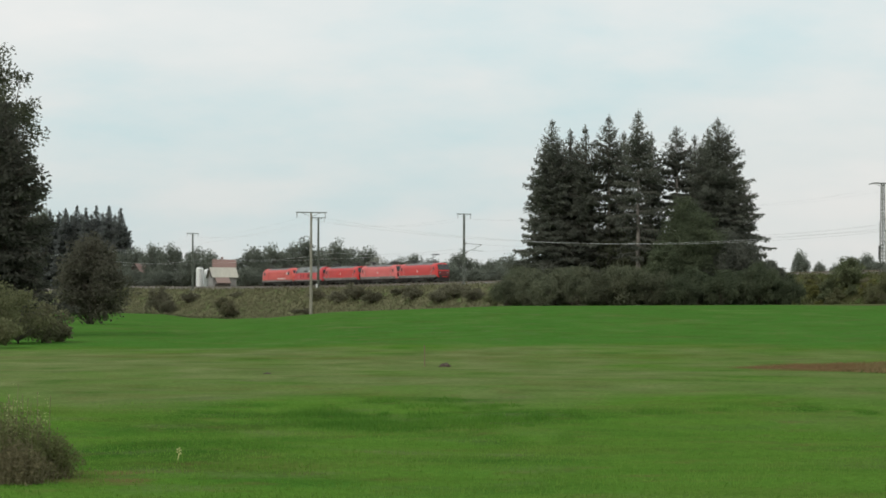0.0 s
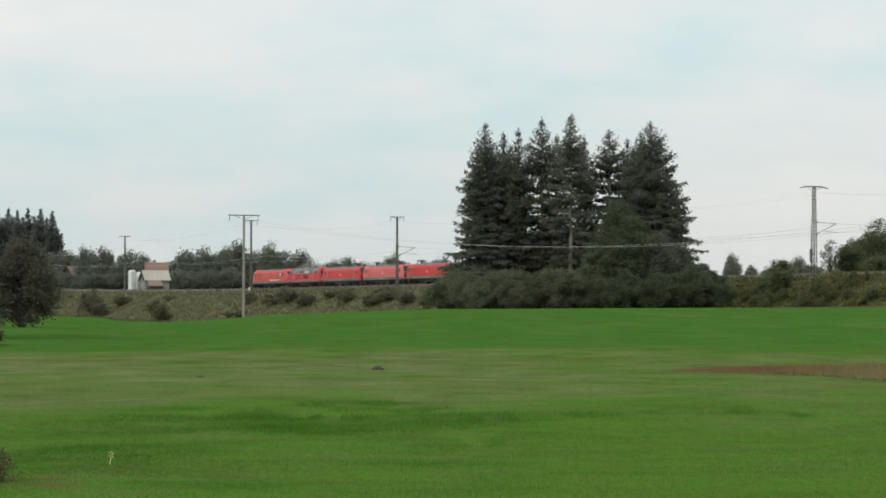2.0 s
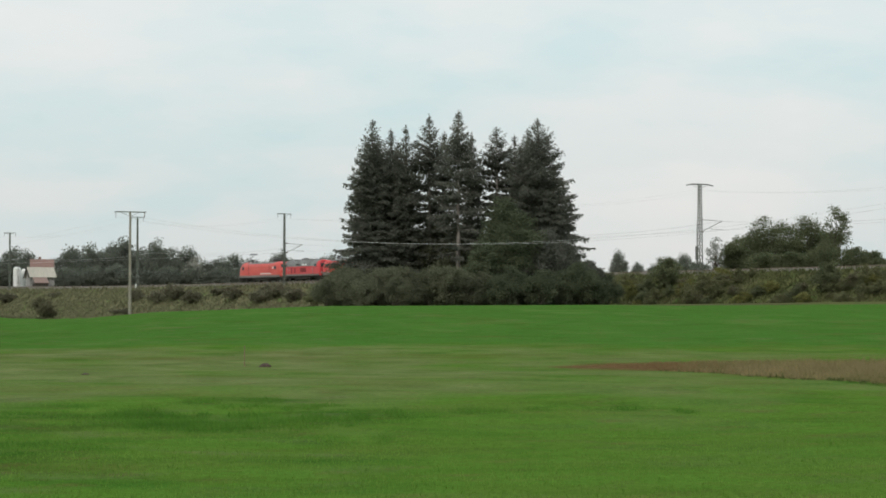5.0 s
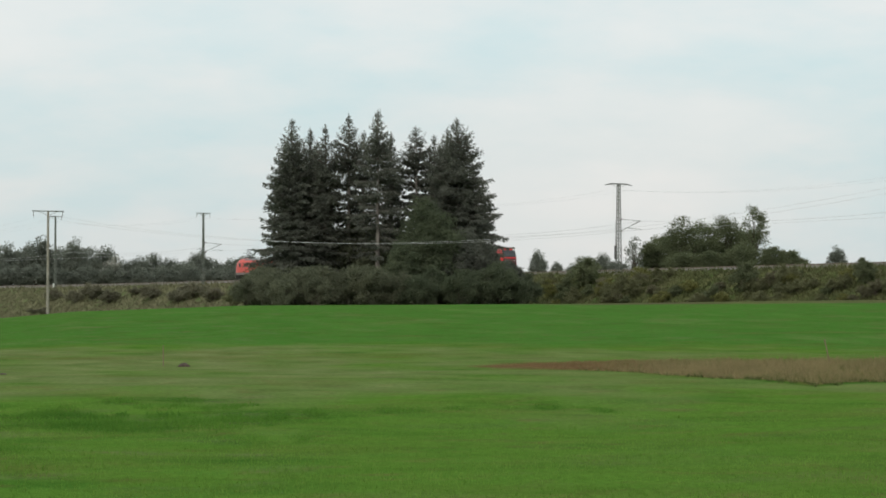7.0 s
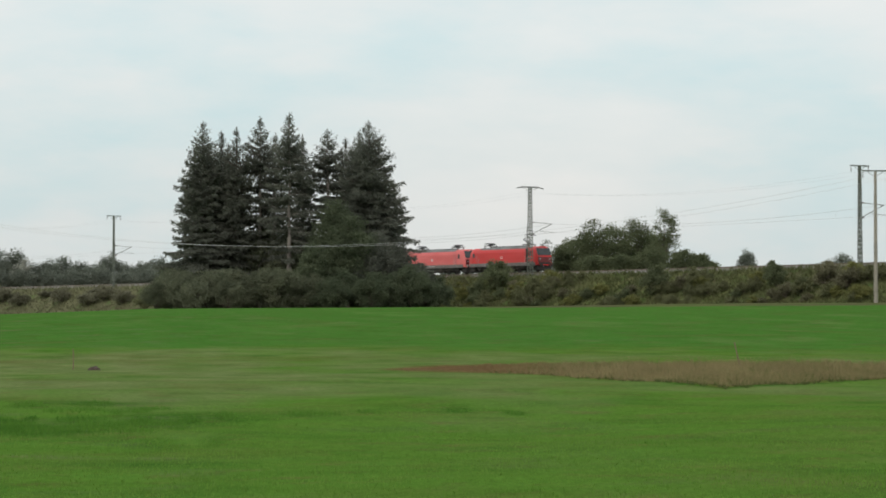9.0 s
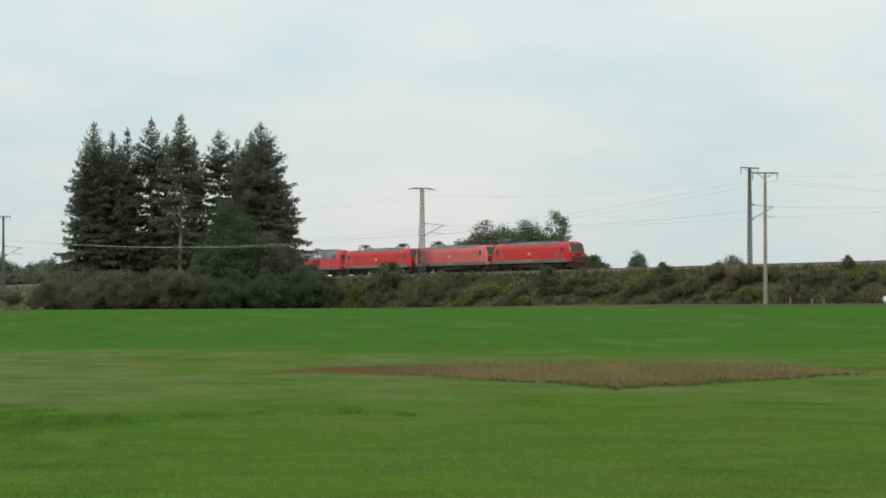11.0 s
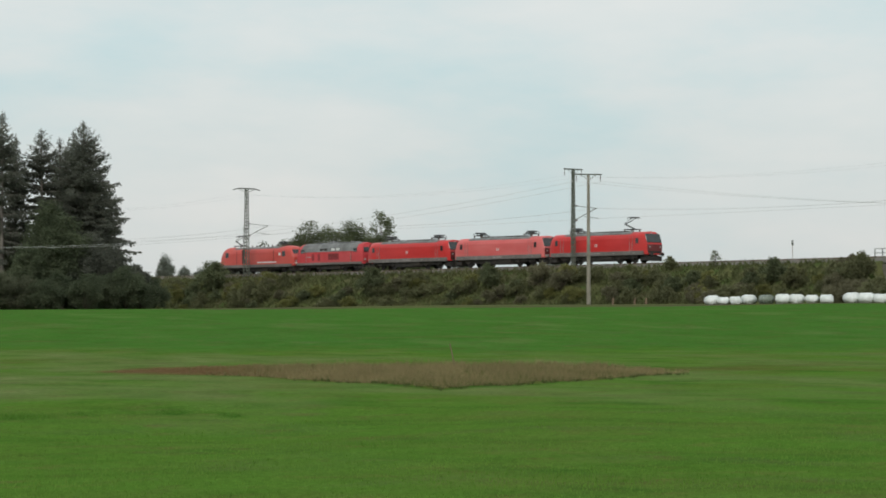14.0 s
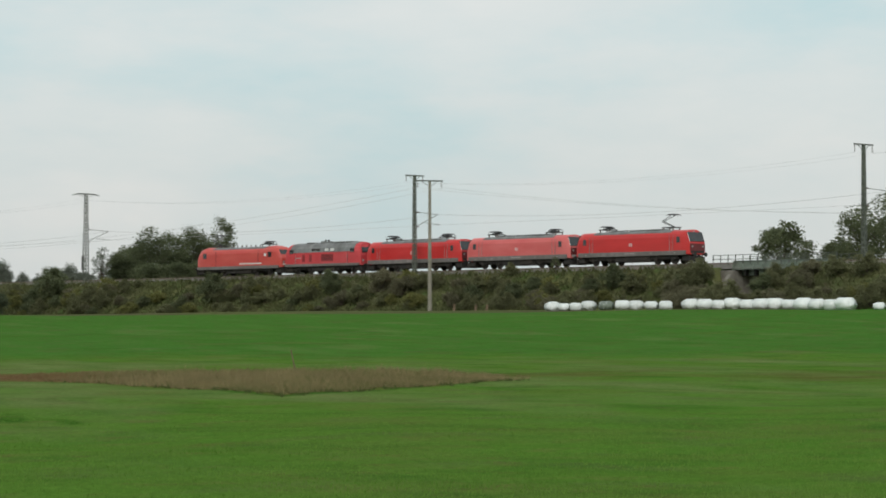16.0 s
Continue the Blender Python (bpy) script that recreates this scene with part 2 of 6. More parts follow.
def ground_material():
    """Meadow, dry strip, rough embankment grass and far land, by what grows where (attributes of the sheet), with one
    painted shade line.
    """
    m = bpy.data.materials.new("ground_cover")
    m.use_nodes = True
    n, l = m.node_tree.nodes, m.node_tree.links
    b = n["Principled BSDF"]
    b.inputs["Roughness"].default_value = 0.9
    b.inputs["Specular IOR Level"].default_value = 0.0
    tc = n.new("ShaderNodeTexCoord")

    def noise_at(scale, detail=6.0, stretch=(1, 1, 1), lo=0.3, hi=0.7):
        mp, t, r = n.new("ShaderNodeMapping"), n.new("ShaderNodeTexNoise"), n.new("ShaderNodeMapRange")
        mp.inputs["Scale"].default_value = stretch
        t.inputs["Scale"].default_value, t.inputs["Detail"].default_value = scale, detail
        r.inputs[1].default_value, r.inputs[2].default_value = lo, hi
        l.new(tc.outputs["Object"], mp.inputs[0])
        l.new(mp.outputs[0], t.inputs["Vector"])
        l.new(t.outputs[0], r.inputs[0])
        return r.outputs[0]

    def blend(fac, a, c):
        x = n.new("ShaderNodeMix")
        x.data_type = "RGBA"
        for sock, v in ((x.inputs[0], fac), (x.inputs[6], a), (x.inputs[7], c)):
            if isinstance(v, tuple):
                sock.default_value = (*v, 1)
            else:
                l.new(v, sock)
        return x.outputs[2]

    def mask(name, wobble):
        at, ad, mp = n.new("ShaderNodeAttribute"), n.new("ShaderNodeMath"), n.new("ShaderNodeMapRange")
        at.attribute_name = name
        ad.operation = "ADD"
        there, part_of = n.new("ShaderNodeMapRange"), n.new("ShaderNodeMath")
        there.inputs[2].default_value, there.inputs[3].default_value = 0.3, 0.88
        part_of.operation = "MULTIPLY"
        l.new(at.outputs["Fac"], there.inputs[0])
        l.new(there.outputs[0], part_of.inputs[0])
        l.new(wobble, part_of.inputs[1])
        l.new(at.outputs["Fac"], ad.inputs[0])
        l.new(part_of.outputs[0], ad.inputs[1])
        mp.inputs[1].default_value, mp.inputs[2].default_value = 0.55, 1.45
        l.new(ad.outputs[0], mp.inputs[0])
        return mp.outputs[0]

    fine, mid, wide = noise_at(9.0), noise_at(0.9, 8.0, (0.75, 1, 1)), noise_at(0.07, 8.0)
    streak = noise_at(0.35, 5.0, (1.4, 0.5, 1), 0.3, 0.7)
    green = blend(mid, (0.067, 0.146, 0.021), (0.112, 0.205, 0.034))
    green = blend(wide, green, (0.083, 0.190, 0.026))
    green = blend(noise_at(0.16, 6.0, (1.1, 0.8, 1), 0.50, 0.74), green, (0.114, 0.157, 0.038))
    green = blend(noise_at(0.33, 6.0, (1.0, 0.8, 1), 0.54, 0.76), green, (0.040, 0.119, 0.017))
    field = blend(noise_at(0.22, 3.0, (1.3, 0.22, 1)), (0.057, 0.157, 0.026), (0.070, 0.176, 0.031))
    field = blend(noise_at(0.05, 4.0, (1.2, 0.5, 1), 0.45, 0.7), field, (0.062, 0.166, 0.029))
    dry = blend(streak, (0.102, 0.156, 0.044), (0.178, 0.215, 0.084))
    lush_and_shade = blend(fine, (0.032, 0.094, 0.013), (0.056, 0.134, 0.020))
    rough = blend(noise_at(0.35), (0.080, 0.096, 0.038), (0.138, 0.142, 0.060))
    rough = blend(noise_at(0.09, lo=0.42, hi=0.62), rough, (0.100, 0.095, 0.052))
    brown = blend(mid, (0.105, 0.078, 0.034), (0.180, 0.125, 0.060))
    c = blend(mask("field", mid), green, field)
    c = blend(mask("dry", noise_at(0.13, 6.0, (1.6, 0.6, 1))), c, dry)
    c = blend(mask("lush_and_shade", noise_at(0.35, 6.0, (1.1, 0.9, 1), 0.36, 0.64)), c, lush_and_shade)
    c = blend(mask("tawny", noise_at(0.3, 8.0, (0.7, 0.8, 1))), c, blend(mid, (0.075, 0.088, 0.022), (0.130, 0.125, 0.040)))
    c = blend(mask("brown", noise_at(1.2)), c, brown)
    pale = blend(noise_at(0.4), (0.116, 0.116, 0.062), (0.166, 0.160, 0.092))
    rough = blend(mask("pale", noise_at(0.08)), rough, pale)
    c = blend(mask("rough", noise_at(0.5)), c, rough)
    hv, r3 = n.new("ShaderNodeHueSaturation"), n.new("ShaderNodeMapRange")
    r3.inputs[3].default_value, r3.inputs[4].default_value = 0.78, 1.22
    l.new(fine, r3.inputs[0])
    l.new(r3.outputs[0], hv.inputs["Value"])
    l.new(c, hv.inputs["Color"])
    l.new(hv.outputs[0], b.inputs["Base Color"])
    bp = n.new("ShaderNodeBump")
    bp.inputs["Strength"].default_value, bp.inputs["Distance"].default_value = 0.6, 0.06
    l.new(fine, bp.inputs["Height"])
    l.new(bp.outputs[0], b.inputs["Normal"])
    return m


M_GROUND = ground_material()


# ---------------------------------------------------------------- mesh helpers
def link_mesh(name, me, mat, parent=None, label="", smooth=False):
    me.materials.append(mat)
    if smooth:
        me.polygons.foreach_set("use_smooth", [True] * len(me.polygons))
    ob = new(name, me)
    ob.parent = parent
    if label:
        ob["label"] = label
    return ob


def part(name, bm, mat, parent=None, label="", smooth=False):
    me = bpy.data.meshes.new(name)
    bmesh.ops.recalc_face_normals(bm, faces=bm.faces[:])
    bm.to_mesh(me)
    bm.free()
    return link_mesh(name, me, mat, parent, label, smooth)


def box(bm, cx, cy, cz, sx, sy, sz, m=None, bevel=0.0):
    mat = (m or Matrix()) @ Matrix.Translation((cx, cy, cz)) @ Matrix.Diagonal((sx, sy, sz, 1))
    r = bmesh.ops.create_cube(bm, size=1, matrix=mat)
    if bevel:
        edges = list({e for v in r["verts"] for e in v.link_edges})
        bmesh.ops.bevel(bm, geom=edges, offset=bevel, segments=1, affect="EDGES")
    return bm


def rod(bm, a, b, r0, r1=None, seg=8):
    a, b = Vector(a), Vector(b)
    d = b - a
    m = Matrix.Translation((a + b) / 2) @ d.to_track_quat("Z", "Y").to_matrix().to_4x4()
    bmesh.ops.create_cone(bm, cap_ends=True, segments=seg, radius1=r0, radius2=r0 if r1 is None else r1, depth=d.length, matrix=m)
    return bm


def B():
    return bmesh.new()


def quads(name, V):
    """A mesh of loose quads from an array (n, 4, 3)."""
    n = len(V)
    me = bpy.data.meshes.new(name)
    me.vertices.add(n * 4)
    me.vertices.foreach_set("co", np.ascontiguousarray(V, dtype=np.float32).ravel())
    me.loops.add(n * 4)
    me.loops.foreach_set("vertex_index", np.arange(n * 4, dtype=np.int32))
    me.polygons.add(n)
    me.polygons.foreach_set("loop_start", np.arange(0, n * 4, 4, dtype=np.int32))
    me.update(calc_edges=True)
    return me


def sprays(rng, P, D, length, width):
    """Leaf shapes at P along D (both n x 3), twisted at random: pointed quads."""
    n = len(P)
    D = D / np.linalg.norm(D, axis=1, keepdims=True)
    W = np.cross(D, rng.normal(size=(n, 3)))
    W /= np.linalg.norm(W, axis=1, keepdims=True) + 1e-9
    L, Wd = length * rng.uniform(0.6, 1.4, (n, 1)), width * rng.uniform(0.6, 1.4, (n, 1))
    return np.stack([P, P + D * L * 0.45 + W * Wd * 0.5, P + D * L, P + D * L * 0.45 - W * Wd * 0.5], axis=1)


def blades(rng, P, height, width, lean=0.35):
    """Grass blades standing at P: slim quads."""
    n = len(P)
    a = rng.uniform(0, 2 * np.pi, n)
    side = np.stack([np.cos(a), np.sin(a), 0 * a], 1) * (width * rng.uniform(0.6, 1.4, (n, 1)))
    h = (height * rng.uniform(0.5, 1.35, n))[:, None]
    tip = np.concatenate([rng.normal(0, lean, (n, 2)) * h, h], 1)
    return np.stack([P - side / 2, P + side / 2, P + tip * 0.6 + side * 0.35, P + tip], axis=1)


def polar(az, R, z=0.0):
    return (R * math.sin(radians(az)), R * math.cos(radians(az)), z)


# ---------------------------------------------------------------- the railway line in plan: s runs back along the train from where its nose ends
def line_samples():
    ss = np.arange(-500.0, 1500.0, 1.0)
    q = np.clip(ss, -60, 420) / 100
    ps = -0.40556 - 0.04032 * q + 0.01436 * q * q / 2
    dx, dy = np.sin(ps), np.cos(ps)
    x = np.concatenate([[0], np.cumsum((dx[1:] + dx[:-1]) / 2)])
    y = np.concatenate([[0], np.cumsum((dy[1:] + dy[:-1]) / 2)])
    i = int(np.argmin(abs(ss)))
    x, y = x - x[i] + 112.40, y - y[i] + 256.40
    return ss, x + 1.5 * np.cos(ps), y - 1.5 * np.sin(ps), ps


LS, LX, LY, LP = line_samples()


def drop(s):
    """How far the line has come down: it falls gently away from the bridge, then levels out and climbs a little."""
    return 0.0021 * np.clip(s, 0, 500) - 5.0e-5 * np.clip(np.asarray(s, float) - 290, 0, 160) ** 2


def on_line(s, d=0.0, z=0.0):
    """A place beside the line: s metres back, d metres to the far side, z above the level of the bridge's end."""
    x, y, p = np.interp(s, LS, LX), np.interp(s, LS, LY), np.interp(s, LS, LP)
    return Vector((x + d * math.cos(p), y - d * math.sin(p), z - float(drop(s))))


def line_turn(s):
    """Turn about z of a thing whose +x looks along the travel."""
    p = np.interp(s, LS, LP)
    return math.degrees(math.atan2(-math.cos(p), -math.sin(p)))


CH0, CH1 = np.array([LX[500], LY[500]]), np.array([LX[900], LY[900]])
CT = (CH1 - CH0) / np.linalg.norm(CH1 - CH0)
CN = np.array([CT[1], -CT[0]])
CU = (LX - CH0[0]) * CT[0] + (LY - CH0[1]) * CT[1]
CW = (LX - CH0[0]) * CN[0] + (LY - CH0[1]) * CN[1]


def beside(x, y):
    """s and d of a place (arrays)."""
    u = (x - CH0[0]) * CT[0] + (y - CH0[1]) * CT[1]
    w = (x - CH0[0]) * CN[0] + (y - CH0[1]) * CN[1]
    return np.interp(u, CU, LS), w - np.interp(u, CU, CW)


def smooth(a, b, v):
    k = np.clip((v - a) / (b - a), 0, 1)
    return k * k * (3 - 2 * k)


BRIDGE_S = (-15.2, -6.4)  # the underpass below the line


def ground_z(x, y):
    x, y = np.asarray(x, float), np.asarray(y, float)
    R, az = np.hypot(x, y), np.degrees(np.arctan2(x, y))
    ahead = smooth(75, 40, abs(az - 8))
    crest = np.interp(az, [-40, -10, -7.5, -5.8, -4, -2.4, 1.5, 20, 23, 28], [1.1, 1.1, 1.0, 0.65, 1.05, 1.7, 2.25, 2.62, 2.88, 2.95])
    z = crest * smooth(85, 245, R) * ahead
    z = z + ahead * (np.interp(az, [2, 9, 15], [0.010, 0.012, 0.024]) * np.clip(R - 245, 0, 20) - smooth(1.5, -1.8, az) * smooth(-5.4, -3.6, az) * 1.5 * smooth(250, 340, R) + 0.35 * smooth(-5.6, -6.4, az) * smooth(280, 440, R) - 0.5 * smooth(-6.6, -5.4, az) * smooth(-3.6, -4.8, az) * smooth(250, 480, R))
    z = z + (0.07 * np.sin(x * 0.11 + 1.3) * np.sin(y * 0.13) + 0.04 * smooth(105, 55, R) * np.sin(x * 0.6 + y * 0.2) * np.sin(y * 0.55)) * smooth(8, 40, R) * smooth(330, 150, R)
    s, d = beside(x, y)
    slope = np.where(d < 0, 7.75 - (-d - 3.9) / 1.75, 7.75 - np.clip(d - 4.0, 0, 2) / 3)
    slope = np.minimum(slope, 7.75) - drop(s)
    far = smooth(0, 8, d)
    rough = 0.22 * (np.sin(x * 0.9 + 0.4 * y) * np.sin(y * 0.75 - 0.3 * x) + 0.6 * np.sin(x * 2.3) * np.sin(y * 1.9))
    z = z * (1 - far) + (7.25 - drop(s)) * far
    bank = (slope > z) & (d < 0)
    z = np.maximum(z, slope + rough * smooth(4.2, 6.0, -d) * (d < 0))
    cut = smooth(BRIDGE_S[0] - 0.3, BRIDGE_S[0] + 0.5, s) * smooth(BRIDGE_S[1] + 0.3, BRIDGE_S[1] - 0.5, s) * smooth(-26, -14, d) * smooth(40, 25, d)
    return z * (1 - cut) + 3.0 * cut


def gz(x, y):
    return float(ground_z(x, y))


# ---------------------------------------------------------------- ground: one sheet
# taller dark tufts: azimuth, range, width across, height
TUFT_BANDS = [(-1.1, 38.0, 1.0, 0.10), (-0.4, 38.6, 0.9, 0.10), (-1.8, 38.2, 0.7, 0.09), (-1.4, 48.0, 0.5, 0.09), (0.1, 49.0, 0.6, 0.08), (0.9, 41.3, 0.35, 0.13), (0.5, 41.0, 0.9, 0.07), (2.15, 42.0, 0.25, 0.11),
              (-2.6, 44.0, 0.6, 0.09), (3.03, 42.9, 0.26, 0.13), (4.7, 43.6, 0.4, 0.09), (5.2, 43.8, 0.4, 0.09), (6.2, 44.5, 0.5, 0.06), (1.6, 34.4, 0.4, 0.06), (2.8, 35.0, 0.35, 0.05), (8.3, 46.0, 0.3, 0.06), (9.6, 45.0, 0.25, 0.06),
              (-3.6, 40.5, 0.8, 0.08), (-4.6, 43.0, 0.6, 0.07), (-5.2, 33.5, 1.0, 0.06), (-6.6, 33.0, 0.9, 0.07), (-4.2, 32.0, 0.7, 0.06)]


def build_ground():
    az = np.radians(np.concatenate([np.arange(-180, -14, 4.0), np.arange(-14, 34.01, 0.14), np.arange(36, 180, 4.0)]))
    R = np.concatenate([[0.002, 1, 3, 8, 14], np.arange(18, 60, 0.5), np.arange(60, 130, 1.2), np.arange(130, 250, 2.5), np.arange(250, 770, 1.7), np.geomspace(775, 4200, 24)])
    A, RR = np.meshgrid(az, R)
    X, Y = RR * np.sin(A) + 0.3 * (RR < 0.01), RR * np.cos(A)
    Z = ground_z(X, Y)
    nr, na = A.shape
    idx = np.arange(nr * na).reshape(nr, na)
    nxt = np.roll(idx, -1, axis=1)
    F = np.stack([idx[:-1], nxt[:-1], nxt[1:], idx[1:]], -1).reshape(-1, 4)
    me = bpy.data.meshes.new("ground")
    me.vertices.add(nr * na)
    me.vertices.foreach_set("co", np.stack([X, Y, Z], -1).astype(np.float32).ravel())
    me.loops.add(len(F) * 4)
    me.loops.foreach_set("vertex_index", F.astype(np.int32).ravel()[::1])
    me.polygons.add(len(F))
    me.polygons.foreach_set("loop_start", np.arange(0, len(F) * 4, 4, dtype=np.int32))
    me.polygons.foreach_set("use_smooth", np.ones(len(F), dtype=bool))
    me.update(calc_edges=True)
    deg, Rf = np.degrees(A), RR
    s, d = beside(X, Y)
    field = 1.5 * smooth(106, 130, Rf + 3 * np.sin(deg * 0.9))
    dry = smooth(44, 56, Rf + 4 * np.sin(deg * 0.7)) * smooth(122, 100, Rf) * np.interp(deg, [-14, 2, 8, 14, 34], [0.9, 0.8, 0.55, 0.3, 0.3])
    lush_and_shade = smooth(36.5, 39, Rf) * smooth(46, 42.5, Rf) * np.interp(deg, [-14, -9, -4, 0, 2.5, 4.5, 6], [0.2, 0.25, 0.35, 0.55, 0.5, 0.25, 0.0])
    for a0, R0, wd, ht in TUFT_BANDS:
        lush_and_shade = np.maximum(lush_and_shade, min(1.25, 12 * ht) * np.exp(-((np.radians(deg - a0) * R0) / (wd * 0.8)) ** 2 - ((Rf - R0) / (0.7 + 0.9 * wd)) ** 2))
    low = np.interp(deg, [6.5, 10, 14.3, 17, 19.8], [81, 72, 59, 67, 77])
    high = np.interp(deg, [6.5, 8, 10, 14.3, 17, 19.8], [83, 87, 88, 83, 84, 79])
    soft_edge = np.interp(deg, [8, 13], [3.2, 1.0])
    brown = smooth(-soft_edge, soft_edge, Rf - low) * smooth(soft_edge, -soft_edge, Rf - high) * smooth(6.2, 7.2, deg) * smooth(20, 19.2, deg)
    inside = brown.copy()
    brown = brown * smooth(12.5, 8.5, deg)
    brown = np.maximum(brown, 0.5 * smooth(24.6, 25.4, Rf) * smooth(28.5, 26.5, Rf) * smooth(-6.2, -7.2, deg))
    base = np.where(d < -3.9, 7.75 - (-d - 3.9) / 1.75, 99)
    rough = np.where(d > 0, 1.0, smooth(0.2, 1.0, base - np.interp(deg, [-3, 2], [0.2, 2.3]))) * (abs(deg - 8) < 90)
    rough = np.maximum(rough, smooth(249, 252, Rf) * smooth(7, 10, deg))
    rough = np.maximum(rough, smooth(300, 308, Rf) * smooth(0.5, 2, deg))
    # shade under the dry patch's lower border, painted as a dark green strip
    edge = smooth(-1.6, -0.3, Rf - low) * smooth(1.0, 0.2, Rf - low) * np.interp(deg, [9, 12, 14, 19, 20], [0, 0.5, 0.9, 0.9, 0])
    lush_and_shade = np.maximum(lush_and_shade, 0.8 * smooth(26.5, 28, Rf) * smooth(33, 30, Rf) * smooth(-3.5, -6, deg))
    lush_and_shade = np.maximum(lush_and_shade, edge)
    tawny = 0.4 * smooth(74, 79, Rf) * smooth(93, 86, Rf) * smooth(18.5, 20, deg) + 0.25 * smooth(90, 94, Rf) * smooth(103, 98, Rf) * smooth(9.5, 7, deg)
    tawny = np.maximum(tawny, 1.2 * inside)
    for name, v in (("field", field), ("dry", dry), ("lush_and_shade", lush_and_shade), ("tawny", tawny), ("brown", brown), ("pale", 1.4 * smooth(4.0, 1.0, deg)), ("rough", rough)):
        at = me.attributes.new(name, "FLOAT", "POINT")
        at.data.foreach_set("value", np.ascontiguousarray(v, dtype=np.float32).ravel())
    ob = link_mesh("ground", me, M_GROUND)
    tagged(ob, "rolling green meadow with a dry strip and a grassy railway bank", "ground", kind="structure")


build_ground()


# ---------------------------------------------------------------- track
def sweep(name, sec, s0, s1, step, mat, parent, z=0.0):
    """A section of (d, z) points carried along the line."""
    st = np.arange(s0, s1 + 0.01, step)
    V = [on_line(s, dd, z + zz) for s in st for dd, zz in sec]
    k = len(sec)
    F = [(i * k + j, (i + 1) * k + j, (i + 1) * k + (j + 1) % k, i * k + (j + 1) % k) for i in range(len(st) - 1) for j in range(k)]
    F += [tuple(range(k - 1, -1, -1)), tuple((len(st) - 1) * k + j for j in range(k))]
    me = bpy.data.meshes.new(name)
    me.from_pydata(V, [], F)
    me.update()
    return link_mesh(name, me, mat, parent)


def build_track():
    track = new("railway_track")
    tagged(track, "single railway track on a pale ballast bed along the bank", "railway track", kind="structure")
    sweep("ballast_bed", [(-2.9, -0.75), (-1.7, -0.17), (1.7, -0.17), (2.9, -0.75)], -180, 800, 5, M_BALLAST, track, RAIL_Z)
    for d in (-0.7525, 0.7525):
        sweep("rail", [(d - 0.075, -0.15), (d - 0.035, 0), (d + 0.035, 0), (d + 0.075, -0.15)], -180, 800, 5, M_RAIL, track, RAIL_Z)
    me = None
    for i in range(280):
        s = -70 + i * 0.65
        if me is None:
            bm = B()
            box(bm, 0, 0, 0, 0.26, 2.5, 0.08)
            ob = part("sleeper", bm, M_SLEEPER, track)
            me = ob.data
        else:
            ob = new("sleeper", me)
            ob.parent = track
        ob.matrix_basis = Matrix.Translation(on_line(s, 0, RAIL_Z - 0.185)) @ pose(0, 0, 0, 0, 0, line_turn(s))


build_track()


# ---------------------------------------------------------------- locomotives (x forward, z up from the rail)
def loft(bm, stations, section, ends=None):
    """stations: (x, half-width factor, top factor); section: (y, z) of the near half from sill to ridge; mirrored."""
    rings = []
    for x, wf, lean, drop in stations:
        ring = []
        for y, z in section:
            zz = z if z < 2.3 else 2.3 + (z - 2.3) * drop
            ring.append((x - lean * max(0.0, z - 2.25), y * wf, zz))
        full = ring + [(a, -b, c) for a, b, c in reversed(ring)]
        rings.append([bm.verts.new(v) for v in full])
    k = len(rings[0])
    for a, b in zip(rings, rings[1:]):
        for j in range(k):
            bm.faces.new((a[j], b[j], b[(j + 1) % k], a[(j + 1) % k]))
    for ring in (rings[0], rings[-1]):
        for j in range(k // 2 - 1):
            bm.faces.new((ring[j], ring[j + 1], ring[k - 2 - j], ring[k - 1 - j]))
    return bm


SHARED = {}


def wheelset(parent, x, r=0.62):
    ob = part("wheelset", rod(B(), (0, -0.9, 0), (0, 0.9, 0), 0.09, seg=8), M_DARK, parent)
    if "wheel" not in SHARED:
        bm = B()
        bmesh.ops.create_cone(bm, cap_ends=True, segments=20, radius1=r, radius2=r, depth=0.14, matrix=pose(0, 0, 0, 90))
        caps = [f for f in bm.faces if len(f.verts) > 6]
        bmesh.ops.inset_region(bm, faces=caps, thickness=0.09, depth=0.0)
        bmesh.ops.inset_region(bm, faces=caps, thickness=0.28, depth=-0.04)
        SHARED["wheel"] = part("wheel", bm, M_DARK, ob).data
        bpy.data.objects.remove(ob.children[0])
    for y in (-0.75, 0.75):
        w = new("wheel", SHARED["wheel"])
        w.parent, w.location = ob, (0, y, 0)
    ob.location = (x, 0, r)
    WHEELS.append((ob, x, r))
    return ob


def bogie(parent, x, base=2.65):
    bm = B()
    for y in (-1.05, 1.05):
        box(bm, x, y, 0.80, base + 1.5, 0.16, 0.42, bevel=0.03)
        for a in (-base / 2, base / 2):
            box(bm, x + a, y * 1.04, 0.62, 0.42, 0.22, 0.36, bevel=0.04)
            rod(bm, (x + a * 0.55, y * 1.05, 0.7), (x + a * 0.55, y * 1.05, 1.15), 0.13, seg=8)
    box(bm, x, 0, 0.75, 1.2, 2.0, 0.4)
    part("bogie", bm, M_DARK, parent)
    wheelset(parent, x - base / 2)
    wheelset(parent, x + base / 2)


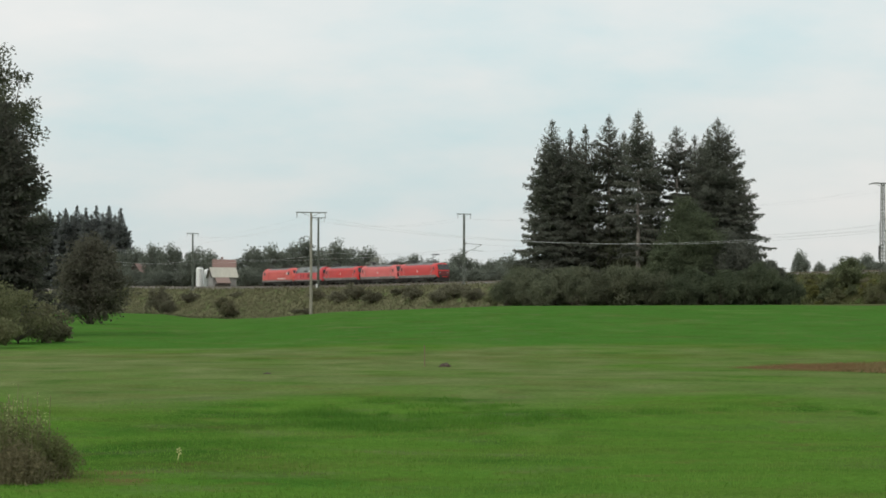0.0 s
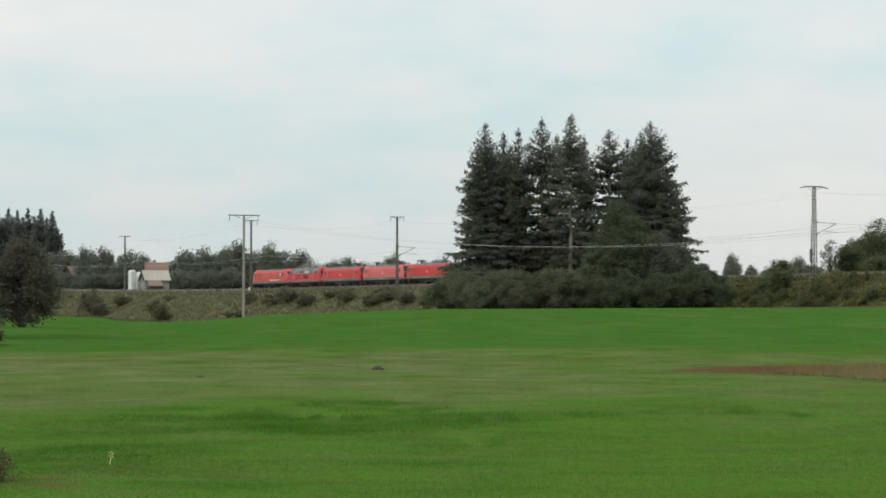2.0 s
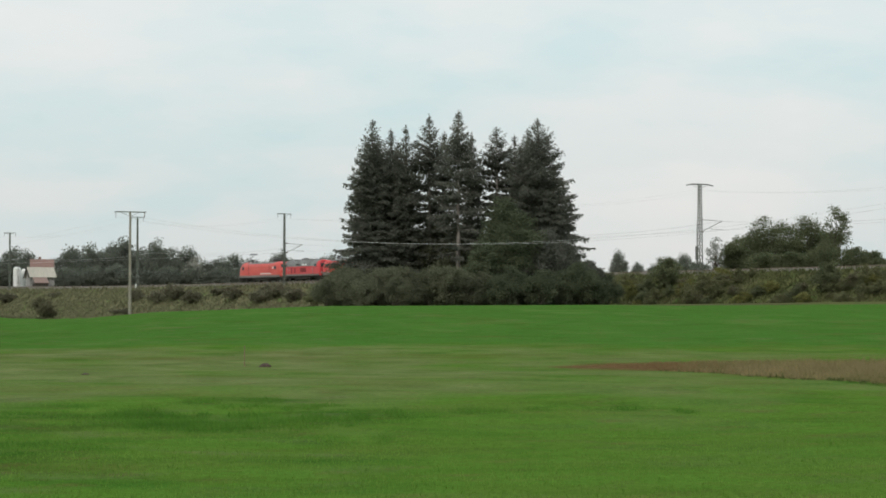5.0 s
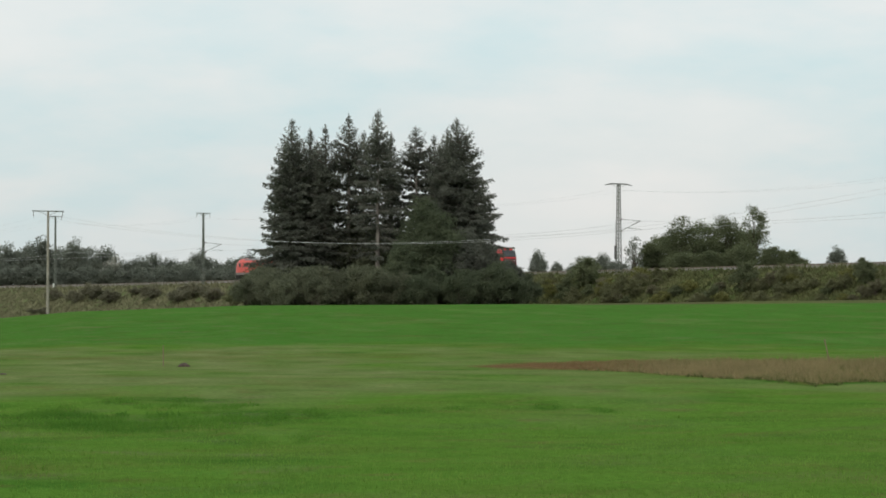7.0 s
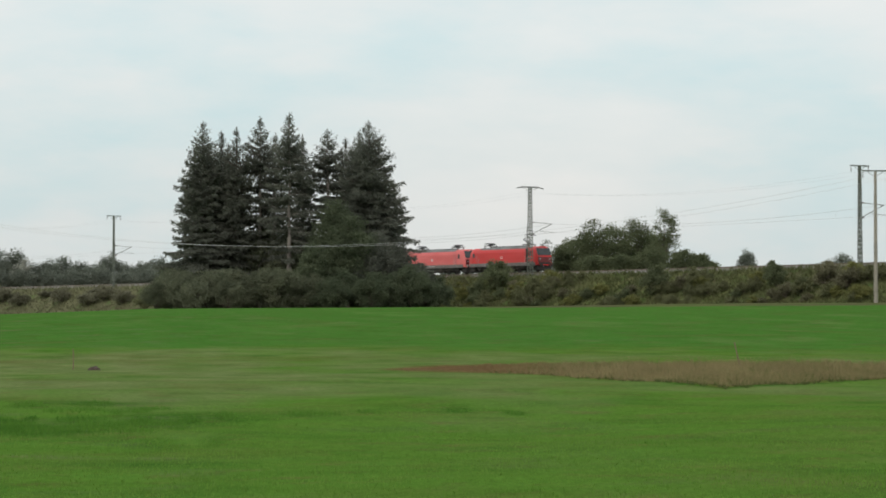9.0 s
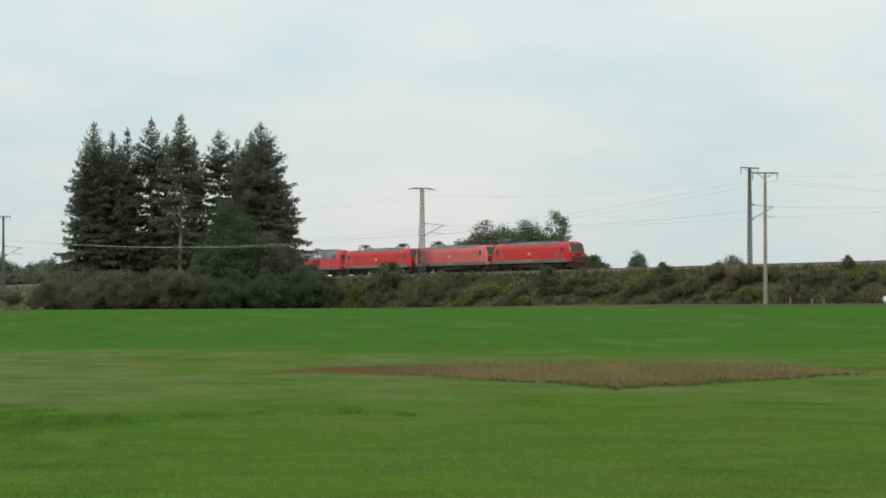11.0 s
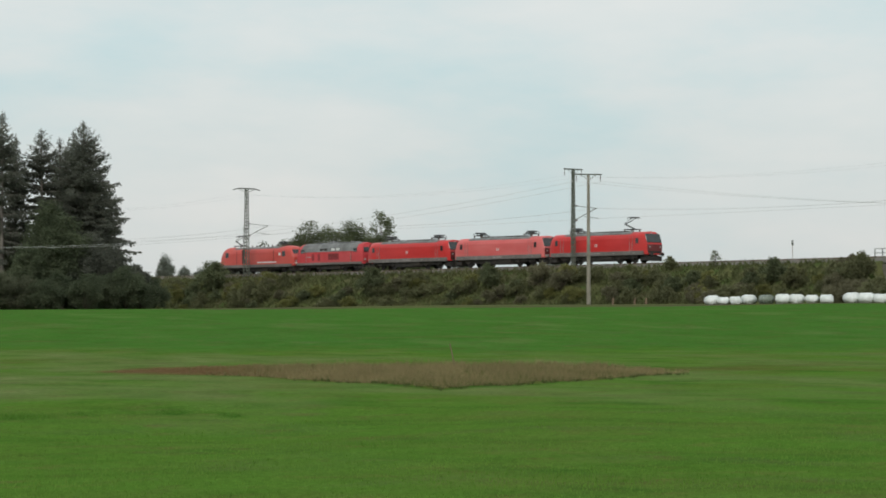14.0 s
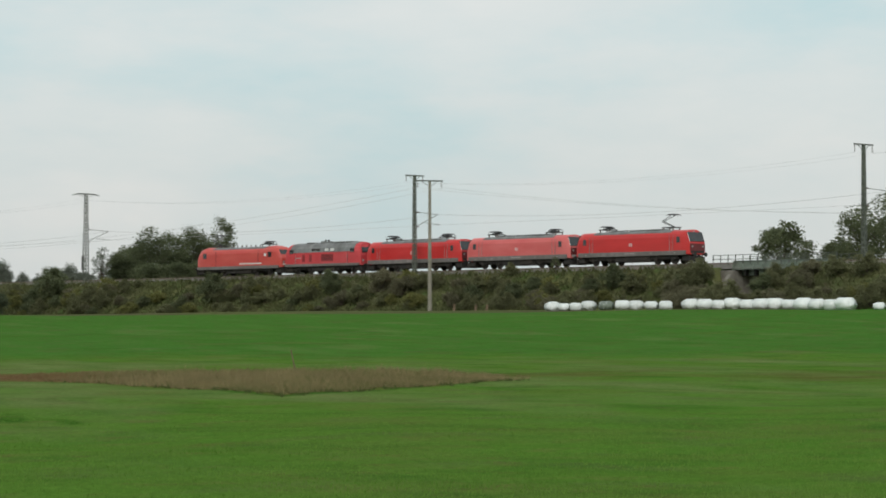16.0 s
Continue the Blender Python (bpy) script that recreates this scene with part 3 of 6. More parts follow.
def pantograph(parent, x, z0, face, raised):
    p = new("pantograph")
    p.parent = parent
    for dx in (-0.75, 0.75):
        for y in (-0.55, 0.55):
            part("insulator", rod(B(), (x + dx, y, z0 - 0.12), (x + dx, y, z0 + 0.18), 0.08, seg=8), M_PORCELAIN, p)
    bm = B()
    for y in (-0.55, 0.55):
        rod(bm, (x - 0.95, y, z0 + 0.22), (x + 0.95, y, z0 + 0.22), 0.06)
    for dx in (-0.9, 0, 0.9):
        rod(bm, (x + dx, -0.55, z0 + 0.22), (x + dx, 0.55, z0 + 0.22), 0.045)
    part("base_frame", bm, M_COPPER, p)
    bm = B()
    if raised:
        k, h = (x + face * 1.25, z0 + 0.95), (x - face * 0.35, z0 + 1.62)
        rod(bm, (x - face * 0.55, 0, z0 + 0.25), (k[0], 0, k[1]), 0.06)
        rod(bm, (x - face * 0.30, 0, z0 + 0.25), (k[0] + face * 0.15, 0, k[1] - 0.1), 0.03)
        for y in (-0.35, 0.35):
            rod(bm, (k[0], y * 0.4, k[1]), (h[0], y, h[1]), 0.04)
    else:
        h = (x - face * 0.2, z0 + 0.52)
        rod(bm, (x - face * 0.8, 0, z0 + 0.32), (x + face * 0.95, 0, z0 + 0.42), 0.085)
        for y in (-0.3, 0.3):
            rod(bm, (x + face * 0.95, y * 0.4, z0 + 0.36), (h[0], y, h[1]), 0.04)
    part("arm", bm, M_COPPER, p)
    bm = B()
    for dx in (-0.28, 0.28):
        rod(bm, (h[0] + dx, -0.6, h[1] + 0.05), (h[0] + dx, 0.6, h[1] + 0.05), 0.07)
        for y in (-1, 1):
            rod(bm, (h[0] + dx, 0.6 * y, h[1] + 0.05), (h[0] + dx, 0.95 * y, h[1] - 0.12), 0.03)
    rod(bm, (h[0] - 0.28, 0, h[1]), (h[0] + 0.28, 0, h[1]), 0.04)
    part("collector_head", bm, M_COPPER, p)


def end_gear(parent, xe, sign):
    bm = B()
    box(bm, xe - sign * 0.75, 0, 0.62, 1.1, 2.3, 0.62, bevel=0.08)
    part("snow_plough", bm, M_DARK, parent)
    for y in (-0.875, 0.875):
        bm = B()
        rod(bm, (xe - sign * 0.15, y, 1.04), (xe + sign * 0.42, y, 1.04), 0.10, seg=10)
        rod(bm, (xe + sign * 0.42, y, 1.04), (xe + sign * 0.50, y, 1.04), 0.24, seg=14)
        part("buffer", bm, M_DARK, parent)
    bm = B()
    box(bm, xe - sign * 0.1, 0, 0.55, 0.2, 2.5, 0.55, bevel=0.04)
    box(bm, xe + sign * 0.05, 0, 0.32, 0.25, 2.2, 0.18, pose(0, 0, 0))
    part("plough", bm, M_DARK, parent)
    bm = B()
    rod(bm, (xe, 0, 1.0), (xe + sign * 0.4, 0, 0.95), 0.07)
    part("coupling", bm, M_DARK, parent)


def flat_panel(parent, name, mat, x, z, w, h, side, y=1.478, thick=0.012, label="", m=None):
    bm = B()
    box(bm, x, side * (y + thick / 2), z, w, thick, h, m)
    return part(name, bm, mat, parent, label)


SECTION = [(1.30, 1.02), (1.475, 1.10), (1.475, 2.25), (1.46, 3.02), (1.36, 3.38), (1.14, 3.66), (0.75, 3.80), (0.02, 3.85)]


def bars(parent, side, x0, z, widths, h, y=1.478, mat=None):
    """Plain bars in place of lettering."""
    x = x0
    for w in widths:
        flat_panel(parent, "marking", mat or M_WHITE, x + w / 2, z, w, h, side, y, 0.010)
        x += w + 0.07


def electric_loco(paint, label, raised):
    """A four-axle electric with two flat cabs, grey roof and grey sill; 18.9 m over the buffers."""
    loco = new("electric_locomotive")
    tagged(loco, label, "locomotive", "locomotives of the train")
    bm = loft(B(), [(-8.95, 0.84, -0.40, 1.0), (-8.55, 0.93, -0.36, 1.0), (-7.9, 1.0, -0.22, 1.0), (-6.9, 1.0, 0, 1.0), (0, 1.0, 0, 1.0), (6.9, 1.0, 0, 1.0), (7.9, 1.0, 0.22, 1.0), (8.55, 0.93, 0.36, 1.0), (8.95, 0.84, 0.40, 1.0)], SECTION)
    body = part("body", bm, paint, loco)
    bm = B()
    box(bm, 0, 0, 1.25, 17.0, 2.99, 0.50, bevel=0.02)
    part("sill", bm, M_SILL, loco, "grey sill along the frame")
    bm = B()
    box(bm, 0, 0, 0.70, 5.6, 2.4, 0.70, bevel=0.06)
    box(bm, -1.2, 1.15, 0.8, 1.6, 0.3, 0.5)
    box(bm, 1.6, -1.15, 0.8, 1.9, 0.3, 0.5)
    part("transformer_box", bm, M_DARK, loco)
    roof = part("roof", loft(B(), [(-6.1, 1.0, 0, 1.0), (6.1, 1.0, 0, 1.0)], [(1.26, 3.52), (1.255, 3.58), (1.155, 3.70), (0.76, 3.84), (0.02, 3.89)]), M_ROOF_GREY, loco)
    for x, w in ((-3.4, 1.3), (0.2, 2.4), (3.0, 1.6)):
        bm = B()
        box(bm, x, 0.1, 3.93, w, 1.5, 0.16, bevel=0.04)
        part("roof_hatch", bm, M_ROOF_GREY, roof)
    for i in range(5):
        bm = B()
        rod(bm, (-2.4 + i * 1.1, 0.5, 3.80), (-2.4 + i * 1.1, 0.5, 4.04), 0.07)
        part("roof_insulator", bm, M_PORCELAIN, roof)
    bm = B()
    rod(bm, (-4.6, 0.5, 4.05), (4.6, 0.5, 4.05), 0.022)
    part("busbar", bm, M_COPPER, roof)
    pantograph(loco, 5.0, 3.95, -1, raised)
    pantograph(loco, -5.0, 3.95, 1, False)
    for sg in (1, -1):
        # sloping windscreen, following the cab front
        m = pose(sg * 8.70, 0, 2.95, 0, -sg * 21.8, 0)
        bm = B()
        box(bm, sg * 0.03, 0, 0.07, 0.05, 2.44, 1.16, m, 0.02)
        part("windscreen", bm, M_GLASS, loco)
        bm = B()
        box(bm, sg * 8.97, 0, 1.86, 0.04, 2.44, 0.82, bevel=0.01)
        part("front_band", bm, M_FRONT, loco, "front panel with the lamps, its red darkened for shade")
        for y in (-0.85, 0.85):
            bm = B()
            rod(bm, (sg * 8.93, y, 1.95), (sg * 9.03, y, 1.95), 0.11, seg=12)
            part("headlight", bm, M_LAMP, loco)
        bm = B()
        rod(bm, (sg * 8.30, 0, 3.62), (sg * 8.42, 0, 3.62), 0.10, seg=10)
        part("top_light", bm, M_LAMP, loco)
        bm = B()
        box(bm, sg * 8.965, 0, 1.35, 0.03, 2.2, 0.34, bevel=0.01)
        part("white_panel", bm, M_MARK, loco) if paint is M_RED_FADED else part("apron", bm, M_DARK, loco)
        end_gear(loco, sg * 8.95, sg)
        bogie(loco, sg * 4.95)
        for side in (-1, 1):
            w = flat_panel(loco, "cab_window", M_GLASS, sg * 7.40, 2.72, 0.50, 0.66, side)
            flat_panel(loco, "cab_door", M_SILL, sg * 6.62, 2.28, 0.05, 2.0, side, 1.474)
            flat_panel(loco, "door_edge", M_SILL, sg * 6.05, 2.28, 0.04, 2.0, side, 1.474)
            for dx in (6.52, 6.14):
                bm = B()
                rod(bm, (sg * dx, side * 1.53, 1.35), (sg * dx, side * 1.53, 2.6), 0.014, seg=6)
                part("handrail", bm, M_RAILING, loco)
    for side in (-1, 1):
        flat_panel(loco, "badge", M_BADGE, 0, 2.28, 0.46, 0.36, side, 1.478)
        flat_panel(loco, "badge_field", paint, 0, 2.28, 0.14, 0.26, side, 1.486)
        bars(loco, side, -0.85, 1.28, (0.3, 0.3, 0.3, 0.45), 0.10, 1.497, M_MARK)
        for x in (-7.2, -4.4, 3.2, 6.9):
            flat_panel(loco, "marking", M_MARK, x, 1.26, 0.18, 0.08, side, 1.497)
    return loco


def rounded_electric():
    """The last engine: rounded cabs with a high brow, pale lettering bars low on the side; 19.3 m."""
    loco = new("electric_locomotive")
    tagged(loco, "orange-red electric locomotive with rounded cabs, last of the train", "locomotive", "locomotives of the train")
    st = []
    for sg in (-1, 1):
        row = [(9.15, 0.70, 0.50, 0.86), (9.0, 0.82, 0.48, 0.93), (8.6, 0.91, 0.42, 0.99), (8.0, 0.97, 0.30, 1.05), (7.2, 1.0, 0.12, 1.10), (6.4, 1.0, 0.0, 1.06), (5.6, 1.0, 0.0, 0.99)]
        row = [(sg * a, b, sg * c, d) for a, b, c, d in row]
        st += row[::-1] if sg > 0 else row
    part("body", loft(B(), st, SECTION), M_RED_ORANGE, loco)
    bm = B()
    box(bm, 0, 0, 1.12, 17.6, 2.99, 0.42, bevel=0.02)
    part("sill", bm, M_SILL, loco, "grey sill along the frame")
    bm = B()
    box(bm, 0, 0, 0.66, 5.4, 2.3, 0.66, bevel=0.06)
    part("transformer_box", bm, M_DARK, loco)
    roof = part("roof", loft(B(), [(-5.6, 1.0, 0, 1.0), (5.6, 1.0, 0, 1.0)], [(1.20, 3.60), (1.19, 3.65), (1.0, 3.78), (0.6, 3.88), (0.02, 3.92)]), M_ROOF_GREY, loco)
    for i in range(7):
        bm = B()
        rod(bm, (-3.2 + i * 1.0, 0.4, 3.85), (-3.2 + i * 1.0, 0.4, 4.2), 0.08)
        part("roof_insulator", bm, M_PORCELAIN, roof)
    pantograph(loco, -5.6, 3.95, -1, True)
    pantograph(loco, 5.2, 3.98, -1, False)
    for sg in (1, -1):
        bm = B()
        box(bm, sg * 0.02, 0, 0.10, 0.06, 2.02, 0.86, pose(sg * 8.72, 0, 2.92, 0, -sg * 26.5, 0), 0.02)
        part("windscreen", bm, M_GLASS, loco)
        for y in (-0.75, 0.75):
            bm = B()
            rod(bm, (sg * 9.1, y, 1.75), (sg * 9.2, y, 1.75), 0.15, seg=12)
            part("headlight", bm, M_LAMP, loco)
        bm = B()
        box(bm, sg * 9.05, 0, 1.45, 0.3, 1.9, 0.22, bevel=0.03)
        part("apron", bm, M_WHITE, loco)
        end_gear(loco, sg * 9.14, sg)
        bogie(loco, sg * 4.95, 3.0)
        for side in (-1, 1):
            flat_panel(loco, "cab_window", M_GLASS, sg * 7.05, 2.78, 0.75, 0.72, side, 1.474)
            flat_panel(loco, "door_edge", M_DARK, sg * 4.6, 2.3, 0.06, 2.1, side, 1.476)
    for side in (-1, 1):
        bars(loco, side, 0.6 if side < 0 else -5.4, 1.62, (0.5, 0.6, 0.35, 0.7, 0.5, 0.45, 0.6, 0.5), 0.2)
        flat_panel(loco, "badge", M_WHITE, side * -6.1, 2.75, 0.5, 0.4, side, 1.48)
    return loco


def diesel_loco():
    """The fourth engine: a four-axle diesel, red sides, weathered grey roof; 16.4 m."""
    loco = new("diesel_locomotive")
    tagged(loco, "dusty red diesel locomotive with a weathered grey roof", "locomotive", "locomotives of the train")
    sec = [(1.36, 0.98), (1.54, 1.06), (1.54, 2.25), (1.52, 2.80), (1.36, 3.30), (1.05, 3.72), (0.55, 3.95), (0.02, 4.02)]
    part("body", loft(B(), [(-7.65, 0.86, -0.24, 0.97), (-7.3, 0.95, -0.22, 1.0), (-6.7, 1.0, -0.1, 1.0), (0, 1, 0, 1), (6.7, 1.0, 0.1, 1.0), (7.3, 0.95, 0.22, 1.0), (7.65, 0.86, 0.24, 0.97)], sec), M_RED_DIRTY, loco)
    roof = part("roof", loft(B(), [(-6.5, 1.0, -0.02, 1.0), (6.5, 1.0, 0.02, 1.0)], [(1.545, 2.78), (1.535, 2.84), (1.375, 3.34), (1.065, 3.76), (0.56, 3.99), (0.02, 4.06)]), M_ROOF_GREY, loco, "weathered grey roof")
    bm = B()
    box(bm, 0, 0, 1.14, 15.0, 3.12, 0.34, bevel=0.02)
    part("sill", bm, M_SILL, loco)
    bm = B()
    box(bm, 0, 0, 0.66, 4.6, 2.5, 0.72, bevel=0.1)
    part("fuel_tank", bm, M_DARK, loco)
    for x, w, h in ((-0.6, 0.9, 0.42), (-3.2, 1.6, 0.18), (2.2, 2.2, 0.2), (4.4, 1.0, 0.22)):
        bm = B()
        box(bm, x, 0, 4.05, w, 1.4, h, bevel=0.04)
        part("roof_box", bm, M_ROOF_GREY, roof)
    bm = B()
    for y in (-0.25, 0.25):
        rod(bm, (-0.6, y, 4.1), (-0.6, y, 4.45), 0.14)
    part("exhaust", bm, M_DARK, roof)
    for side in (-1, 1):
        for x in (-3.6, -2.2):
            flat_panel(loco, "side_window", M_RED_DARK, x, 2.05, 0.55, 0.95, side, 1.542)
        for x in (-1.6, -0.7):
            flat_panel(roof, "grille", M_DARK, x, 3.05, 0.8, 0.42, side, 1.475, 0.02, "", None)
        for x in (1.05, 2.15):
            flat_panel(roof, "white_grille", M_WHITE, x, 3.05, 0.72, 0.42, side, 1.475, 0.03, "white louvre")
        flat_panel(loco, "side_louvre", M_RED_DARK, 1.2, 2.1, 2.4, 0.85, side, 1.542, 0.03)
        for k in range(5):
            flat_panel(loco, "slat", M_DARK, 1.2, 1.78 + k * 0.16, 2.3, 0.03, side, 1.574, 0.01)
        for sg in (-1, 1):
            flat_panel(loco, "cab_window", M_GLASS, sg * 6.15, 2.92, 0.85, 0.5, side, 1.50, 0.03)
            flat_panel(loco, "door_edge", M_DARK, sg * 5.3, 2.0, 0.05, 1.7, side, 1.542)
            bm = B()
            rod(bm, (sg * 5.2, side * 1.6, 1.3), (sg * 5.2, side * 1.6, 2.5), 0.02, seg=6)
            part("handrail", bm, M_RAILING, loco)
        bars(loco, side, 4.2 if side > 0 else -5.2, 2.1, (0.3, 0.3, 0.4), 0.12, 1.542, M_MARK)
    for sg in (-1, 1):
        bm = B()
        box(bm, sg * 0.02, 0, 0.05, 0.05, 2.1, 0.72, pose(sg * 7.52, 0, 2.92, 0, -sg * 13, 0), 0.02)
        part("windscreen", bm, M_GLASS, loco)
        for y in (-0.95, 0.95):
            bm = B()
            rod(bm, (sg * 7.62, y, 1.6), (sg * 7.72, y, 1.6), 0.15, seg=12)
            part("headlight", bm, M_LAMP, loco)
        end_gear(loco, sg * 7.66, sg)
        bogie(loco, sg * 4.3, 2.8)
    return loco


WHEELS = []
TRAIN = []  # (thing, metres from the train's nose to its middle, half pivot distance, its wheelsets)


def add_to_train(make, middle, pivot):
    n0 = len(WHEELS)
    ob = make()
    TRAIN.append((ob, middle, pivot, WHEELS[n0:]))


add_to_train(lambda: electric_loco(M_RED, "bright red electric locomotive leading the train, pantograph raised", True), 9.45, 4.95)
add_to_train(lambda: electric_loco(M_RED_FADED, "faded pinkish red electric locomotive with lowered pantographs", False), 28.35, 4.95)
add_to_train(lambda: electric_loco(M_RED, "bright red electric locomotive with lowered pantographs", False), 47.25, 4.95)
add_to_train(diesel_loco, 64.9, 4.3)
add_to_train(rounded_electric, 82.75, 4.95)


# ---------------------------------------------------------------- masts and wires
def channel_mast(h, lattice, label, width=0.5, arm=3.0, hang=True):
    """A mast at its foot (x along the line): uprights, lacing, crossarm, insulators, footing."""
    mast = new("catenary_mast" if lattice else "power_pole")
    tagged(mast, label, "mast", "masts of the railway" if lattice else "power poles")
    bm = B()
    box(bm, 0, 0, -0.55 if lattice else -0.85, 1.0, 1.0, 1.3, bevel=0.05)
    part("footing", bm, M_CONCRETE, mast)
    if lattice:
        b0, b1 = width / 2, width / 2 * 0.55
        for sx in (-1, 1):
            bm = B()
            for sy in (-1, 1):
                rod(bm, (sx * b0, sy * b0 * 0.7, 0), (sx * b1, sy * b1 * 0.7, h), 0.08, 0.07, 4)
            part("upright", bm, M_STEEL, mast)
        n = int(h / 0.5)
        for i in range(n):
            z0, z1 = h * i / n, h * (i + 1) / n
            w0, w1 = b0 + (b1 - b0) * i / n, b0 + (b1 - b0) * (i + 1) / n
            sg = 1 if i % 2 else -1
            bm = B()
            for sy in (-1, 1):
                rod(bm, (sg * w0, sy * w0 * 0.7, z0), (-sg * w1, sy * w1 * 0.7, z1), 0.06, seg=4)
            for sx in (-1, 1):
                rod(bm, (sx * w0, sg * w0 * 0.7, z0), (sx * w1, -sg * w1 * 0.7, z1), 0.052, seg=4)
            part("lacing", bm, M_STEEL, mast)
    else:
        bm = B()
        rod(bm, (0, 0, -0.5), (0, 0, h), 0.24, 0.15, 14)
        part("pole", bm, M_POLE, mast)
    bm = B()
    if hang:
        box(bm, 0, 0, h + 0.06, 0.16, arm, 0.14)
    else:  # arms bent slightly down towards their ends
        for sy in (-1, 1):
            for y0, y1, z0, z1 in ((0, 0.28, 0.06, 0.06), (0.28, 0.5, 0.06, -0.16)):
                rod(bm, (0, sy * arm * y0, h + z0), (0, sy * arm * y1, h + z1), 0.09, 0.06 if y0 else 0.09, 6)
    for sy in (-1, 1):
        rod(bm, (0, sy * 0.2, h - 0.5), (0, sy * arm * 0.3, h), 0.03, seg=5)
    part("crossarm", bm, M_STEEL, mast)
    for sy in (-1, 1) if hang else ():
        bm = B()
        for k in range(4):
            rod(bm, (0, sy * arm * 0.46, h - 0.1 - k * 0.15), (0, sy * arm * 0.46, h - 0.17 - k * 0.15), 0.075, seg=8)
        rod(bm, (0, sy * arm * 0.46, h), (0, sy * arm * 0.46, h - 0.8), 0.018, seg=5)
        part("insulator", bm, M_PORCELAIN, mast)
    return mast


def add_cantilever(mast, zr, reach):
    """The hinged bracket towards the track (+y side), heights from the rail at zr."""
    c = new("cantilever")
    c.parent = mast
    for a, b, r in (((0, 0.2, zr + 7.2), (0, reach, zr + 7.0), 0.035), ((0, 0.2, zr + 5.4), (0, reach, zr + 7.0), 0.045), ((0, reach * 0.45, zr + 5.9), (0, reach + 0.3, zr + 5.75), 0.03)):
        bm = B()
        rod(bm, a, b, r, seg=6)
        part("tube", bm, M_STEEL, c)
    for z in (zr + 7.2, zr + 5.4):
        bm = B()
        for k in range(4):
            rod(bm, (0, 0.25 + k * 0.12, z), (0, 0.31 + k * 0.12, z), 0.09, seg=8)
        part("insulator", bm, M_PORCELAIN, c)


def wire(name, pts, r, mat, label, group="overhead wires"):
    cu = bpy.data.curves.new(name, "CURVE")
    cu.dimensions, cu.bevel_depth, cu.bevel_resolution, cu.use_fill_caps = "3D", r, 0, True
    sp = cu.splines.new("POLY")
    sp.points.add(len(pts) - 1)
    for p, v in zip(sp.points, pts):
        p.co = (*v, 1)
    cu.materials.append(mat)
    ob = new(name, cu)
    tagged(ob, label, "wire", group)
    return ob


def sagging(a, b, sag, n=24):
    a, b = Vector(a), Vector(b)
    return [a.lerp(b, i / n) - Vector((0, 0, 4 * sag * (i / n) * (1 - i / n))) for i in range(n + 1)]


def at_az(az, d):
    """s of the place at distance d from the line that is seen at this azimuth."""
    st = np.arange(-150, 500, 0.5)
    q = np.array([on_line(s, d)[:2] for s in st])
    return float(st[np.argmin(abs(np.degrees(np.arctan2(q[:, 0], q[:, 1])) - az))])


MAST_D = -3.9
MAST_S, MAST_TOP = [-104.0], [11.8]
for az, elev in ((27.56, 4.0), (17.375, 3.36), (9.916, 2.92), (4.75, 2.6), (0.464, 2.25), (-2.84, 2.16), (-5.70, 1.79)):
    s = at_az(az, MAST_D)
    p = on_line(s, MAST_D)
    MAST_S.append(s)
    MAST_TOP.append(EYE + math.hypot(p.x, p.y) * math.tan(radians(elev)) - RAIL_Z + float(drop(s)))
MAST_S.append(MAST_S[-1] + 74)
MAST_TOP.append(11.0)
for i, (s, top) in enumerate(zip(MAST_S, MAST_TOP)):
    z0 = 7.55
    m = channel_mast(RAIL_Z + top - z0, True, "grey lattice catenary mast with a crossarm on the railway bank", 0.70 if i == 3 else 0.44, 4.8 if i == 3 else 3.0, hang=i != 3)
    add_cantilever(m, RAIL_Z - z0, -MAST_D)
    if i == 6:
        part("sign_plate", box(B(), 0, -0.36, 0.6, 0.75, 0.05, 0.75), M_WHITE, m, "white square plate")
    if i == 3:  # tensioning weights
        for dx in (-0.62, -0.85):
            w = new("tension_weight")
            w.parent = m
            for k in range(7):
                part("weight_disc", rod(B(), (dx, 0, 2.2 + k * 0.28), (dx, 0, 2.44 + k * 0.28), 0.16, seg=10), M_DARK, w)
            part("weight_rod", rod(B(), (dx, 0, 1.9), (dx, 0, 7.6), 0.025, seg=5), M_STEEL, w)
    m.matrix_world = Matrix.Translation(on_line(s, MAST_D, z0)) @ pose(0, 0, 0, 0, 0, line_turn(s))
for (s0, t0), (s1, t1) in zip(zip(MAST_S, MAST_TOP), zip(MAST_S[1:], MAST_TOP[1:])):
    a, b = on_line(s0, 0, RAIL_Z + 5.7), on_line(s1, 0, RAIL_Z + 5.7)
    wire("contact_wire", sagging(a, b, 0.05, 4), 0.013, M_WIRE_PALE, "thin grey contact wire above the track")
    wire("messenger_wire", sagging(a + Vector((0, 0, 1.3)), b + Vector((0, 0, 1.3)), 1.0, 16), 0.018, M_WIRE_PALE, "thin grey messenger wire above the track")
    for k in range(1, 8):
        q = k / 8
        lo = a.lerp(b, q) - Vector((0, 0, 0.2 * q * (1 - q)))
        hi = a.lerp(b, q) + Vector((0, 0, 1.3 - 4.0 * q * (1 - q)))
        if k % 2:
            wire("dropper", [lo, hi], 0.006, M_WIRE, "short dropper between two overhead wires")
    for off in (-1.47, 1.47):
        wire("feeder_wire", sagging(on_line(s0, MAST_D + off, RAIL_Z + t0 - 0.8), on_line(s1, MAST_D + off, RAIL_Z + t1 - 0.8), 1.3), 0.006, M_WIRE, "thin grey feeder wire from mast to mast")

